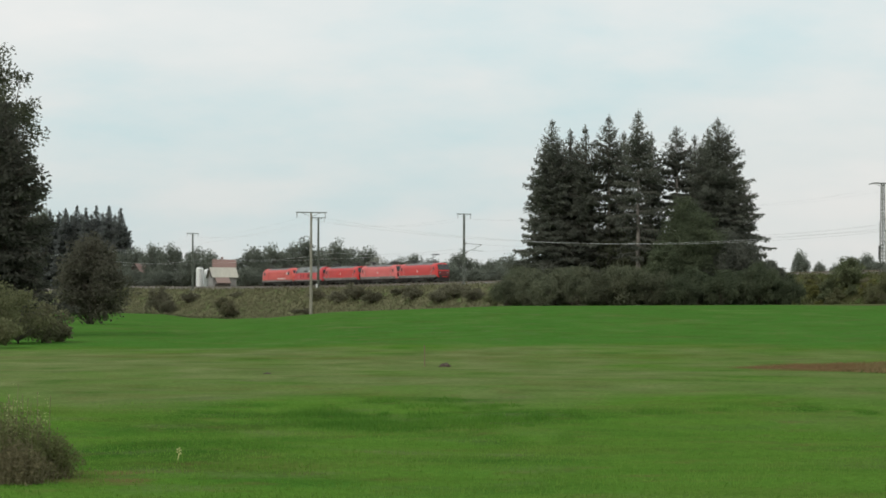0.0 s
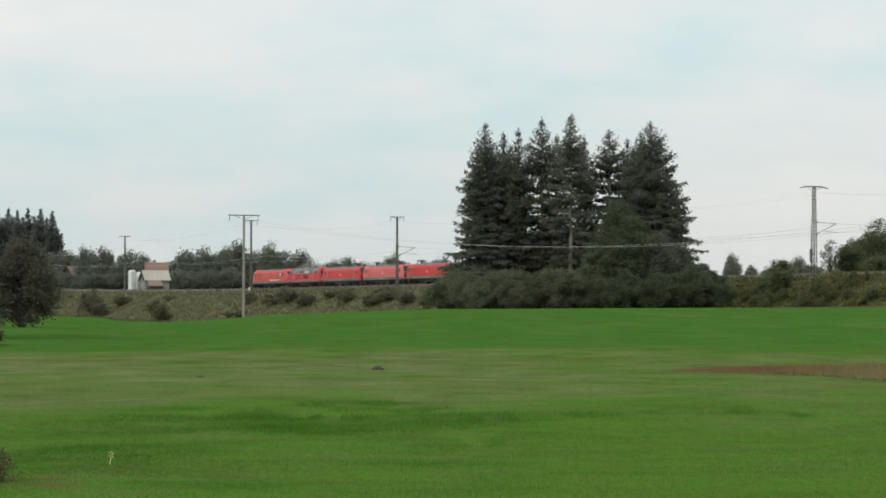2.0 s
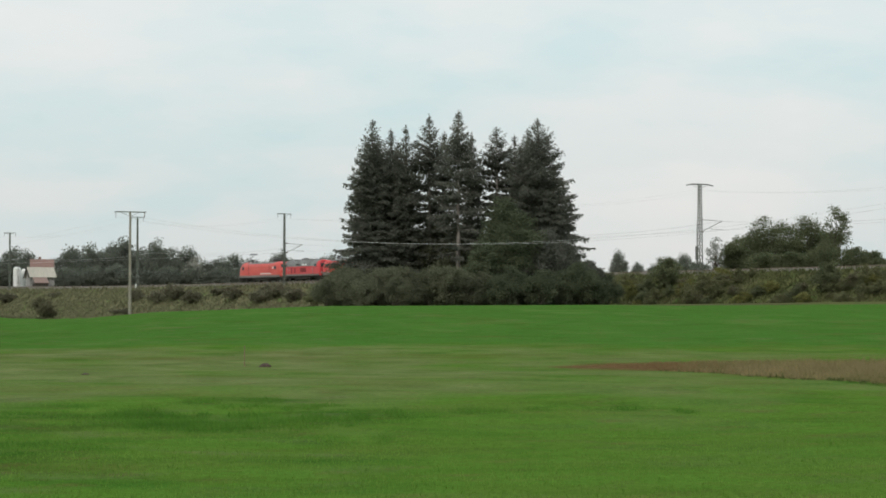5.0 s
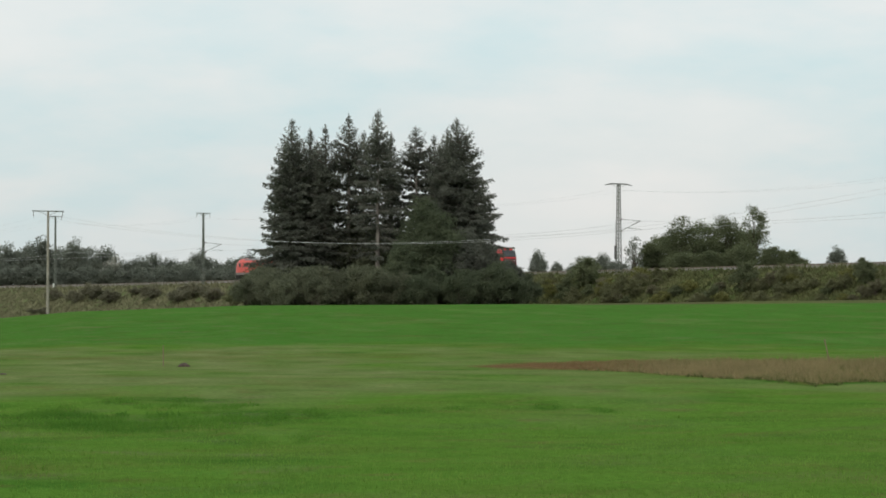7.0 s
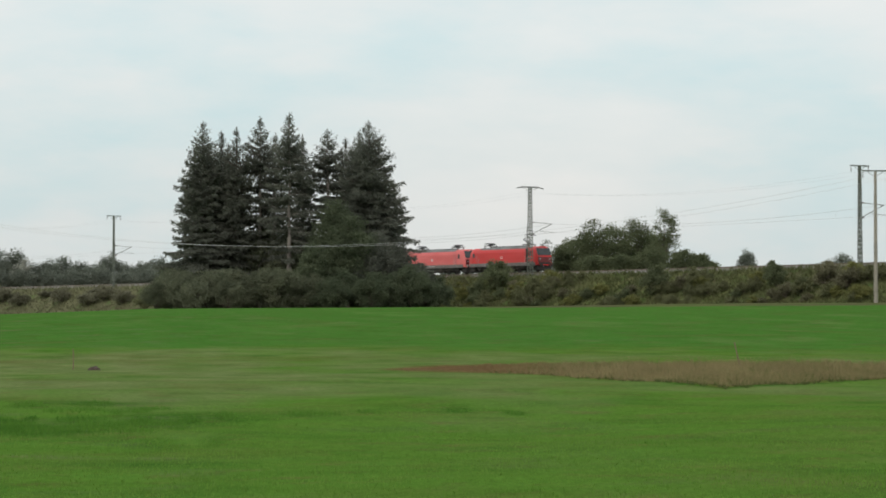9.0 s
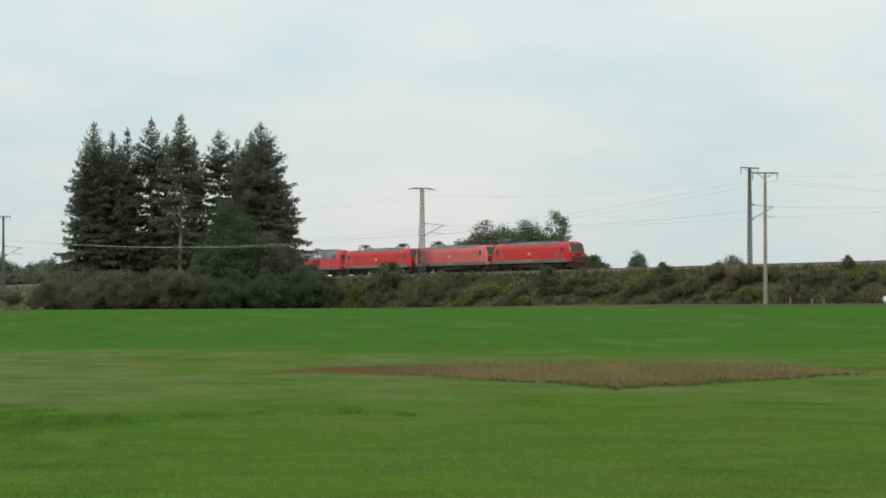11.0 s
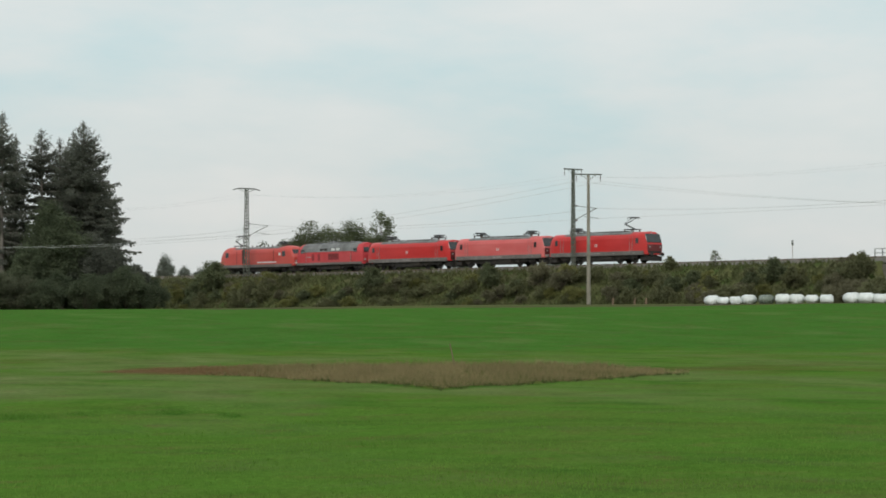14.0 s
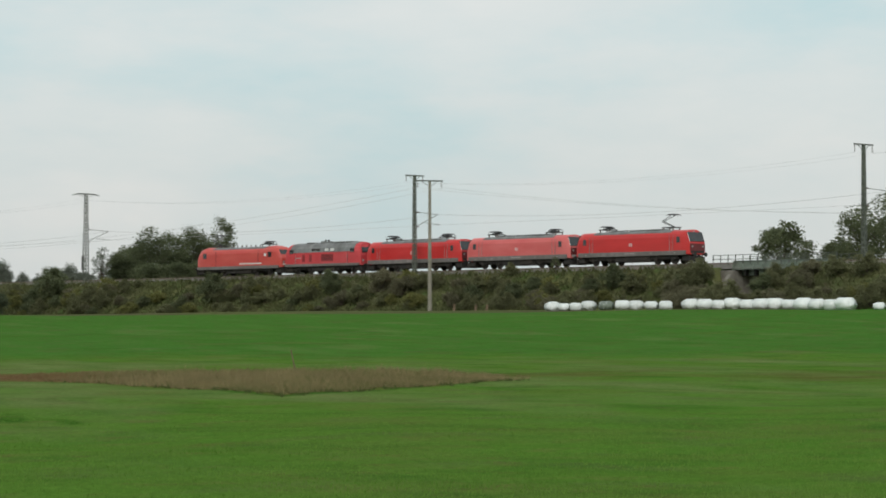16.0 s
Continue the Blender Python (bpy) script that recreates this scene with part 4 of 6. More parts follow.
# a second line of plain poles on the near side
POLES = [(-3.01, 362.0, 4.6), (17.72, 279.0, 3.0)]
pole_tops = []
px, py, _ = polar(-15.0, 405)
pole_tops.append(Vector((px, py, 17.2)))
for az, R, arm in POLES:
    x, y, _ = polar(az, R)
    z0 = gz(x, y)
    top = EYE + R * math.tan(radians(2.29 if az < 0 else 3.26))
    m = channel_mast(top - z0 - 0.1, False, "pale grey pole with a crossarm standing at the field's edge", arm=arm)
    m.matrix_world = Matrix.Translation((x, y, z0)) @ pose(0, 0, 0, 0, 0, -az - 75)
    pole_tops.append(Vector((x, y, top - 0.8)))
px, py, _ = polar(40.5, 262)
pole_tops.append(Vector((px, py, 16.0)))
for i, sag in ((0, 6.0), (1, 5.55), (2, 3.3)):
    for off in (-1.56, 1.56):
        u = Vector((0.95, -0.2, 0)) * off
        wire("power_line", sagging(pole_tops[i] + u, pole_tops[i + 1] + u, sag + 0.03 * off, 48), 0.008 if i == 0 else 0.013, M_WIRE_PALE, "pale sagging power line between plain poles")


# ---------------------------------------------------------------- plants
def put(template, m, state, k):
    """Places the template itself the first time, then copies of it."""
    if state[k]:
        sc = template.scale
        return copy_thing(template, m @ Matrix.Diagonal((1 / sc[0], 1 / sc[1], 1 / sc[2], 1)))
    template.matrix_basis, state[k] = m, True
    return template


def trunk_mesh(bm, pts, radii, seg=7):
    rings = []
    for (p, r) in zip(pts, radii):
        rings.append([bm.verts.new((p[0] + r * math.cos(2 * math.pi * k / seg), p[1] + r * math.sin(2 * math.pi * k / seg), p[2])) for k in range(seg)])
    for a, b in zip(rings, rings[1:]):
        for k in range(seg):
            bm.faces.new((a[k], a[(k + 1) % seg], b[(k + 1) % seg], b[k]))
    bm.faces.new(rings[-1])
    return bm


def spruce(label, h, reach, seed, bare=0.05, density=1.0, power=0.8, one_side=None, bark=None, lean=0.0, leaf=0.34, step=0.50, hang=1.0, sparse=0.0, needles=None, column=0.0, upswept=0.5):
    """A spruce: tapered trunk and whorls of boughs; each bough is a flat fan of twigs with hanging sprays and a rising tip.
    bare: share of the height without boughs; column: how far the crown keeps its width; sparse: boughs missing in the lower half."""
    rng = np.random.default_rng(seed)
    tree = new("spruce_tree")
    tagged(tree, label, "tree", "spruces")
    stem = trunk_mesh(B(), [(lean * h * k / 80 + rng.normal(0, 0.04), rng.normal(0, 0.04), h * k / 8 - (0.3 if k == 0 else 0)) for k in range(9)], [0.30 * (1 - k / 8.3) * h / 22 + 0.025 for k in range(9)])
    P, D, S = [], [], []
    z = bare * h
    while z < h * 0.985:
        f = (z / h - bare) / (1 - bare)
        width = reach * ((1 - column) * (1 - f) ** power + column * min(1.0, (1 - f) * 2.6) ** 0.8) * min(1.0, 0.26 + (1 - f) * 5.0) ** 0.7
        small = 1 - 0.55 * max(0.0, (f - 0.72) / 0.28)
        n = max(5, int(round(6.6 * density * (1 - 0.12 * f))))
        a0 = rng.uniform(0, 6.28)
        for k in range(n):
            a = a0 + 6.28 * k / n + rng.normal(0, 0.28)
            if sparse and f < 0.62 and rng.random() < sparse * (1 - 0.7 * f):
                continue
            L = width * rng.uniform(0.38, 1.0) * rng.choice([1.0, 1.0, 1.2])
            L *= 1 + 0.16 * math.sin(a * 2 + z * 0.5 + seed) * math.sin(z * 0.83 + seed * 1.7)
            if one_side is not None:
                L *= 1 + one_side[1] * math.cos(a - one_side[0])
            L = max(L, 0.22)
            zb = min(z + rng.normal(0, 0.22), h * 0.985)
            ax = np.array([math.cos(a), math.sin(a), 0.0])
            sd = np.array([-math.sin(a), math.cos(a), 0.0])
            m = max(3, int(L / 0.20))
            t = np.linspace(0.10, 1, m)
            droop, rise = rng.uniform(0.3, 0.85) * (1 - f) ** 0.6, 0.05 + 0.75 * f * f
            zz = zb + L * (rise * t - droop * t * t * (1 - 0.35 * t)) + upswept * min(L, 3.2) * np.maximum(0, t - 0.55) ** 1.5
            base = ax * (L * t)[:, None]
            base[:, 2] = zz
            base[:, 0] += lean * z * 0.1
            if L > 1.0:
                rod(stem, base[0], base[-1], 0.03 + 0.004 * L, 0.012, 3)
            # twigs to both sides, longest at a third of the bough
            side_len = np.minimum(0.34 * L, 1.2) * np.sin(np.pi * np.clip(t * 0.85 + 0.12, 0, 1)) + 0.10
            for sg in (-1, 1):
                cnt = np.maximum(1, (side_len / 0.17).astype(int))
                idx = np.repeat(np.arange(m), cnt)
                u = rng.uniform(0.0, 1.0, len(idx))
                dirs = ax * 0.75 + sd * sg * rng.uniform(0.5, 1.1, (len(idx), 1)) + rng.normal(0, 0.16, (len(idx), 3))
                q = base[idx] + dirs * (side_len[idx] * u)[:, None]
                q[:, 2] -= 0.30 * (side_len[idx] * u) ** 1.2 * (1 - 0.8 * f)
                P.append(q)
                D.append(dirs + np.array([0, 0, -0.55 * (1 - f) * hang + 0.25 * f]))
                S.append(np.full((len(idx), 1), leaf * small))
            k2 = int(m * 2.2 * hang * (1 - 0.75 * f)) + 1
            idx = rng.integers(0, m, k2)
            P.append(base[idx] + rng.normal(0, 0.09, (k2, 3)))
            D.append(rng.normal(0, 0.3, (k2, 3)) + ax * 0.25 + np.array([0, 0, -1.0]))
            S.append(np.full((k2, 1), leaf * 1.35 * small))
            P.append(base[-2:] + rng.normal(0, 0.04, (2, 3)))
            D.append(np.stack([ax + np.array([0, 0, 0.5]), ax + np.array([0, 0, 0.8])]) + rng.normal(0, 0.15, (2, 3)))
            S.append(np.full((2, 1), leaf * 0.9 * small))
        z += step * rng.uniform(0.8, 1.25) * (1 - 0.30 * f)
    m = 22  # leader
    P.append(np.stack([np.full(m, lean * h * 0.1), np.zeros(m), np.linspace(h * 0.955, h, m)], 1))
    D.append(rng.normal(0, 0.5, (m, 3)) + np.array([0, 0, 0.7]))
    S.append(np.full((m, 1), leaf * 0.65))
    S = np.concatenate(S)
    part("trunk", stem, bark or M_BARK, tree)
    link_mesh("crown", quads("crown", sprays(rng, np.concatenate(P), np.concatenate(D), S, S * 0.5)), needles or M_SPRUCE, tree)
    return tree


def leafy(name, label, h, w, seed, mat, trunk=0.25, clumps=55, per=70, leaf=0.34, gap=1.0, group="leafy trees", shape=1.0, category="tree"):
    """A broadleaf tree or bush: stem, forking limbs and a crown of leaf clumps with an uneven outline."""
    rng = np.random.default_rng(seed)
    tree = new(name)
    tagged(tree, label, category, group)
    stem = B()
    ch, c0 = h * (1 - trunk), h * trunk
    trunk_mesh(stem, [(0, 0, -0.3), (0.05 * w * rng.normal(), 0.05 * w * rng.normal(), c0), (0.06 * w * rng.normal(), 0.06 * w * rng.normal(), c0 + ch * 0.55)], [0.022 * h + 0.02, 0.016 * h + 0.015, 0.02])
    C, V = [], []
    while len(C) < clumps:
        p = rng.uniform(-1, 1, 3)
        r = np.linalg.norm(p)
        if r > 1 or r < 0.25:
            continue
        p = p * (0.72 + 0.3 * rng.random()) * np.array([0.5 * w, 0.5 * w, 0.5 * ch])
        k = (p[2] / ch + 0.5)
        p[:2] *= (1.1 - 0.55 * max(0, k - 0.35) * shape) * (0.75 + 0.5 * min(k * 3, 0.6))
        C.append(p + np.array([0, 0, c0 + ch * 0.5]))
    for c in C[:26]:
        rod(stem, (0, 0, max(0.1, c0 * 0.8 + 0.2 * (c[2] - c0))), c, 0.010 * h + 0.008, 0.012, 4)
    for c in C:
        rad = rng.uniform(0.10, 0.19) * (w + ch) / 2 * gap
        q = np.clip(rng.normal(0, 0.5, (per, 3)), -0.95, 0.95) * rad * np.array([1, 1, 0.75])
        V.append(sprays(rng, c + q, q / (rad + 1e-6) * 0.6 + rng.normal(0, 0.6, (per, 3)) + np.array([0, 0, 0.1]), leaf, leaf * 0.62))
    V = np.concatenate(V)
    V[:, :, 2] = np.maximum(V[:, :, 2], 0.02)
    part("stem" if category == "bush" else "trunk", stem, M_BARK, tree)
    link_mesh("crown", quads("crown", V), mat, tree)
    return tree


def plant(ob, az, R, sink=0.0, z=None):
    x, y, _ = polar(az, R)
    ob.matrix_basis = Matrix.Translation((x, y, (gz(x, y) if z is None else z) - sink)) @ ob.matrix_basis
    return ob


def height_to(az, R, elev):
    """Height of a thing at (az, R) that reaches up to this angle."""
    x, y, _ = polar(az, R)
    return EYE + R * math.tan(radians(elev)) - gz(x, y)


# the tall spruces in the middle of the field's far edge: azimuth, range, top angle, reach, bare share, density, fall-off, column, missing boughs, pale bark
FIRST_CLUMP = [
    (2.49, 343, 4.40, 6.5, 0.04, 1.3, 0.70, 0.10, 0.0, False),
    (2.90, 347, 4.20, 3.5, 0.10, 1.25, 0.66, 0.45, 0.0, False),
    (3.24, 342, 4.28, 3.3, 0.08, 1.25, 0.66, 0.5, 0.0, False),
    (3.05, 351, 3.90, 3.8, 0.05, 1.15, 0.55, 0.5, 0.0, False),
    (2.62, 351, 3.80, 4.0, 0.05, 1.15, 0.55, 0.4, 0.0, False),
    (3.77, 343, 4.52, 3.4, 0.22, 1.15, 0.58, 0.40, 0.84, True),
    (4.44, 337, 4.62, 3.6, 0.26, 1.15, 0.58, 0.40, 0.82, True),
    (4.12, 349, 4.15, 2.9, 0.14, 1.1, 0.45, 0.5, 0.70, True),
    (4.74, 346, 4.10, 2.7, 0.08, 1.15, 0.5, 0.55, 0.45, True)]
SECOND_CLUMP = [
    (5.31, 342, 4.25, 3.6, 0.32, 0.95, 0.45, 0.4, 0.70, True),
    (5.72, 346, 4.05, 3.5, 0.08, 1.05, 0.55, 0.5, 0.0, False),
    (6.25, 336, 4.42, 7.7, 0.02, 1.25, 0.64, 0.12, 0.0, False),
    (6.02, 341, 4.20, 3.8, 0.05, 1.05, 0.55, 0.35, 0.0, False),
    (6.62, 345, 3.40, 4.4, 0.03, 1.05, 0.65, 0.3, 0.0, False)]
for az, R, elev, reach, bare, dens, power, column, gone, pale in FIRST_CLUMP + SECOND_CLUMP:
    t = spruce("tall dark spruce with a bare pale lower trunk in a clump" if pale else "tall dark spruce in a clump at the field's edge", height_to(az, R, elev), reach, int(az * 100) + 7, bare, dens, power,
               None, M_BARK_PALE if pale else None, sparse=gone, column=column, hang=1.25 if pale else 1.0)
    plant(t, az, R)

# broadleaved trees growing up in front of the last spruces
for az, R, elev, w, seed, mat in ((5.45, 327, 2.72, 6.6, 50, M_LEAF_DEEP), (5.10, 324, 1.75, 5.6, 51, M_LEAF_DEEP), (5.85, 325, 2.45, 7.0, 52, M_LEAF_DEEP), (6.35, 326, 1.95, 7.5, 53, M_SPRUCE), (6.95, 326, 1.55, 6.0, 54, M_SPRUCE), (7.45, 330, 1.22, 4.2, 55, M_SPRUCE)):
    plant(leafy("leafy_tree", "dense dark green leafy tree in front of the spruces", height_to(az, R, elev), w, seed, mat, 0.03, 130, 190, 0.26, gap=0.72, shape=1.25), az, R)

# shrubs below the spruces
rng = np.random.default_rng(11)
SHRUB = [leafy("shrub", "dense dark green shrub below the spruces", 4.8, 5.6, 40 + k, M_SHRUB if k < 3 else M_LEAF_DEEP, 0.02, 56, 180, 0.21, group="shrubs below the spruces", category="bush") for k in range(5)]
shrub_used = [False] * 5
front_row = [(1.45, 322, 0.75), (1.72, 326, 0.9), (1.95, 331, 1.05), (2.15, 318, 0.95), (2.55, 320, 1.0), (2.95, 319, 0.95), (3.35, 320, 0.92), (3.75, 318, 0.98), (4.15, 317, 0.95), (4.55, 319, 0.85), (4.95, 317, 0.85),
             (5.30, 316, 0.80), (5.65, 315, 0.85), (6.05, 316, 0.9), (6.45, 317, 0.9), (6.85, 318, 0.95), (7.20, 319, 0.95), (7.55, 321, 0.8), (7.85, 323, 0.7), (5.45, 312, 0.7), (6.3, 311, 0.7), (3.1, 314, 0.75), (2.3, 313, 0.7)]
back_row = [(2.0, 345, 1.2), (2.6, 346, 1.4), (3.2, 345, 1.4), (3.5, 350, 1.9), (3.8, 346, 1.9), (4.1, 352, 2.1), (4.4, 345, 1.9), (4.7, 352, 2.1), (5.0, 346, 1.8), (5.6, 345, 1.5), (6.2, 346, 1.6), (6.8, 345, 1.5), (7.25, 346, 1.3)]
for i, (az, R, k) in enumerate(front_row + back_row):
    x, y, _ = polar(az, R)
    m = Matrix.Translation((x, y, gz(x, y) - 0.1)) @ pose(0, 0, 0, 0, 0, 67 * i) @ Matrix.Diagonal((k, k, k * rng.uniform(1.0, 1.3), 1))
    which = i % 3 if az < 5.2 else 3 + i % 2
    put(SHRUB[which], m, shrub_used, which)

# big trees on the near side, at the start of the pan
plant(leafy("alder_tree", "tall leafy tree with a ragged crown at the meadow's edge", height_to(-10.15, 150, 6.15), 5.8, 61, M_LEAF_DARK, 0.30, 74, 190, 0.20, gap=0.56), -10.15, 150)
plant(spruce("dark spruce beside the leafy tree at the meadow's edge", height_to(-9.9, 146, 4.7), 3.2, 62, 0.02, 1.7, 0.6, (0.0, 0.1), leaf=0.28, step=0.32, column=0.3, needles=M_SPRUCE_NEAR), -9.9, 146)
plant(leafy("round_tree", "dark round tree with a short trunk in the meadow", height_to(-8.12, 196, 1.93), 5.8, 63, M_LEAF_RUST, 0.02, 150, 140, 0.22, gap=0.82, shape=1.6), -8.0, 196, 0.6)
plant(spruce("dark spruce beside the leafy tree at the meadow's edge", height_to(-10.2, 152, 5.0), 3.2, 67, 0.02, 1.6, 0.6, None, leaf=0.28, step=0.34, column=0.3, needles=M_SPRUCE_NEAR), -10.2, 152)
for az, R, h, w, seed, mat in ((-10.2, 122, 3.2, 3.4, 70, M_BUSH), (-9.6, 124, 2.7, 3.0, 71, M_BUSH), (-9.0, 126, 2.1, 2.6, 72, M_BUSH_BROWN), (-10.1, 116, 1.5, 2.2, 73, M_BUSH), (-8.75, 128, 1.1, 1.3, 74, M_BUSH_BROWN)):
    plant(leafy("bush", "grey-green bush at the meadow's edge", h, w, seed, mat, 0.03, 42, 80, 0.15, group="bushes at the meadow's edge", category="bush"), az, R, 0.05)
# weeds close to the camera
for az, R, h, w, seed, mat in ((-9.9, 25.6, 0.80, 0.5, 80, M_WEED), (-9.35, 26.0, 0.70, 0.5, 81, M_WEED), (-8.85, 26.2, 0.50, 0.42, 82, M_WEED), (-10.4, 25.9, 0.7, 0.5, 83, M_WEED), (-9.6, 25.2, 0.42, 0.45, 84, M_WEED_BROWN)):
    rw = np.random.default_rng(seed)
    clump = new("weed_clump")
    tagged(clump, "brownish clump of tall weeds with yellow tips in the meadow", "weeds", "weed clumps")
    nb = 260
    base = np.stack([rw.normal(0, w * 0.3, nb), rw.normal(0, w * 0.3, nb), np.full(nb, -0.02)], 1)
    hh = h * np.clip(1.0 - 0.9 * np.hypot(base[:, 0], base[:, 1]) / w, 0.25, 1)
    link_mesh("stem", quads("stem", blades(rw, base, hh, 0.009, 0.22)), M_WEED_STEM, clump)
    k = 2600
    q = rw.normal(0, 1, (k, 3)) * np.array([w * 0.33, w * 0.33, h * 0.26]) + np.array([0, 0, h * 0.42])
    q[:, 2] = np.clip(q[:, 2], 0.02, 1.0 * h * np.clip(1.2 - np.hypot(q[:, 0], q[:, 1]) / w, 0.2, 1))
    link_mesh("foliage", quads("foliage", sprays(rw, q, rw.normal(0, 1, (k, 3)), 0.042, 0.018)), mat, clump)
    for _ in range(10 if h > 0.6 else 2):
        px, py, ph = rw.normal(0, w * 0.25), rw.normal(0, w * 0.2), h * rw.uniform(0.9, 1.3)
        stalk = part("stalk", rod(B(), (px, py, -0.02), (px + rw.normal(0, 0.04), py, ph), 0.004, 0.003, 4), M_WEED_STEM, clump)
        k = 16
        q = np.stack([px + rw.normal(0, 0.018, k), py + rw.normal(0, 0.018, k), ph * rw.uniform(0.5, 1.0, k)], 1)
        link_mesh("seed_heads", quads("seed_heads", sprays(rw, q, rw.normal(0, 0.6, (k, 3)) + np.array([0, 0, 0.6]), 0.026, 0.011)), M_WEED_TIP, stalk)["kind"] = "stuff"
    plant(clump, az, R, 0.02)


def weed_stalk(az, R, h):
    st = new("flower_stalk")
    tagged(st, "single pale yellow flower stalk in the grass", "flower")
    bm = B()
    rod(bm, (0, 0, -0.02), (0.02, 0, h * 0.6), 0.006, seg=5)
    part("stem", bm, M_STALK, st)
    bm = B()
    for k in range(7):
        rod(bm, (0.02 + 0.012 * math.sin(k * 2.1), 0.012 * math.cos(k * 2.1), h * (0.5 + 0.07 * k)), (0.02 + 0.026 * math.sin(k * 2.1), 0.026 * math.cos(k * 2.1), h * (0.55 + 0.07 * k)), 0.006, 0.010, 6)
    part("flower_head", bm, M_STALK, st)
    plant(st, az, R)


weed_stalk(-6.02, 29.2, 0.16)

# far woods and hedges behind the line: (azimuth, range, top angle, width, kind)
FAR = []
for k in range(4):
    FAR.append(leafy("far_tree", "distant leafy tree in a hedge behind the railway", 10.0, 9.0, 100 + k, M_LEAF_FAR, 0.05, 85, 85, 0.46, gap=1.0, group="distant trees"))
used = [False] * 4
wood_edge = [(-9.1, 690, 2.35, 13), (-8.55, 700, 2.28, 12), (-9.6, 700, 2.2, 12), (-8.2, 705, 2.1, 12), (-7.75, 690, 1.9, 11), (-7.7, 640, 1.2, 8), (-7.3, 650, 1.35, 7)]
farm_trees = [(-7.0, 618, 1.0, 7), (-6.62, 616, 0.92, 6), (-7.35, 620, 1.05, 8), (-6.95, 660, 1.45, 9), (-6.55, 655, 1.58, 8), (-6.2, 660, 1.50, 9), (-5.65, 660, 1.50, 7), (-5.35, 690, 1.40, 9), (-4.95, 720, 1.2, 10), (-6.4, 622, 0.93, 8), (-5.95, 655, 0.98, 8), (-5.7, 660, 1.15, 9)]
back_hedge = [(-4.35, 680, 1.52, 10), (-3.95, 690, 1.50, 10), (-3.5, 700, 1.55, 9), (-3.2, 690, 1.68, 9), (-2.85, 700, 1.50, 9), (-2.45, 690, 1.60, 9), (-2.1, 700, 1.50, 9), (-1.75, 690, 1.48, 9), (-1.4, 700, 1.20, 8)]
low_hedge = [(-1.0 + 0.35 * k, 700 + 20 * (k % 3), 1.22 + 0.14 * (k % 3 == 1), 8.5) for k in range(10)]
front_hedge = [(-4.45 + 0.58 * k, 640, 1.02 + 0.03 * (k % 3), 9) for k in range(12)]
line_side = [(8.10, 470, 1.42, 3.4), (8.55, 480, 1.18, 3.0), (8.9, 470, 1.1, 3.5), (9.25, 455, 1.30, 4.5), (9.6, 450, 1.35, 4.0), (9.95, 440, 1.2, 4.0), (14.85, 420, 1.45, 3.8), (16.98, 430, 1.42, 4.6), (18.5, 440, 1.15, 3.0)]
def set_back(az):
    """How much further off the woods and farm stand where the line swings away."""
    return float(np.interp(az, [-9.6, -7.0, -5.7], [135, 70, 0]))


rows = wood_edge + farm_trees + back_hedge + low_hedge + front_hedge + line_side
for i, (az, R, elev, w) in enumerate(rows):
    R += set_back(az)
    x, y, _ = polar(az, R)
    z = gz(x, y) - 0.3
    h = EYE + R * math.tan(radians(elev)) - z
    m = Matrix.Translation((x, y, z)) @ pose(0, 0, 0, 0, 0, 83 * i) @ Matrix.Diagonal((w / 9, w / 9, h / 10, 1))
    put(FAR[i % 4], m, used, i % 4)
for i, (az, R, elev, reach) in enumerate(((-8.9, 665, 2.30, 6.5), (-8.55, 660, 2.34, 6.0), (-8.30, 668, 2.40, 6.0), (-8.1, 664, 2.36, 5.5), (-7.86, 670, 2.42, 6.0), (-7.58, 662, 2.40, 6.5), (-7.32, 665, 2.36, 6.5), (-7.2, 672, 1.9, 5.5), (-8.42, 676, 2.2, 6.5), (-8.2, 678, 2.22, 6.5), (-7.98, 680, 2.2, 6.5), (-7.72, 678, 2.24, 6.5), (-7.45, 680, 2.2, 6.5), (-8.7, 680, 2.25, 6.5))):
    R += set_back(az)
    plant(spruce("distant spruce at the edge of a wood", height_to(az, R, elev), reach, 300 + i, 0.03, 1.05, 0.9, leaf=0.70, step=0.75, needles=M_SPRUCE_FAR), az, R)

plant(leafy("bare_tree", "pale thin tree almost without leaves behind the railway", height_to(-1.51, 640, 1.45), 6.0, 119, M_LEAF_PALE, 0.1, 40, 36, 0.30, gap=0.8, group="distant trees"), -1.51, 640)

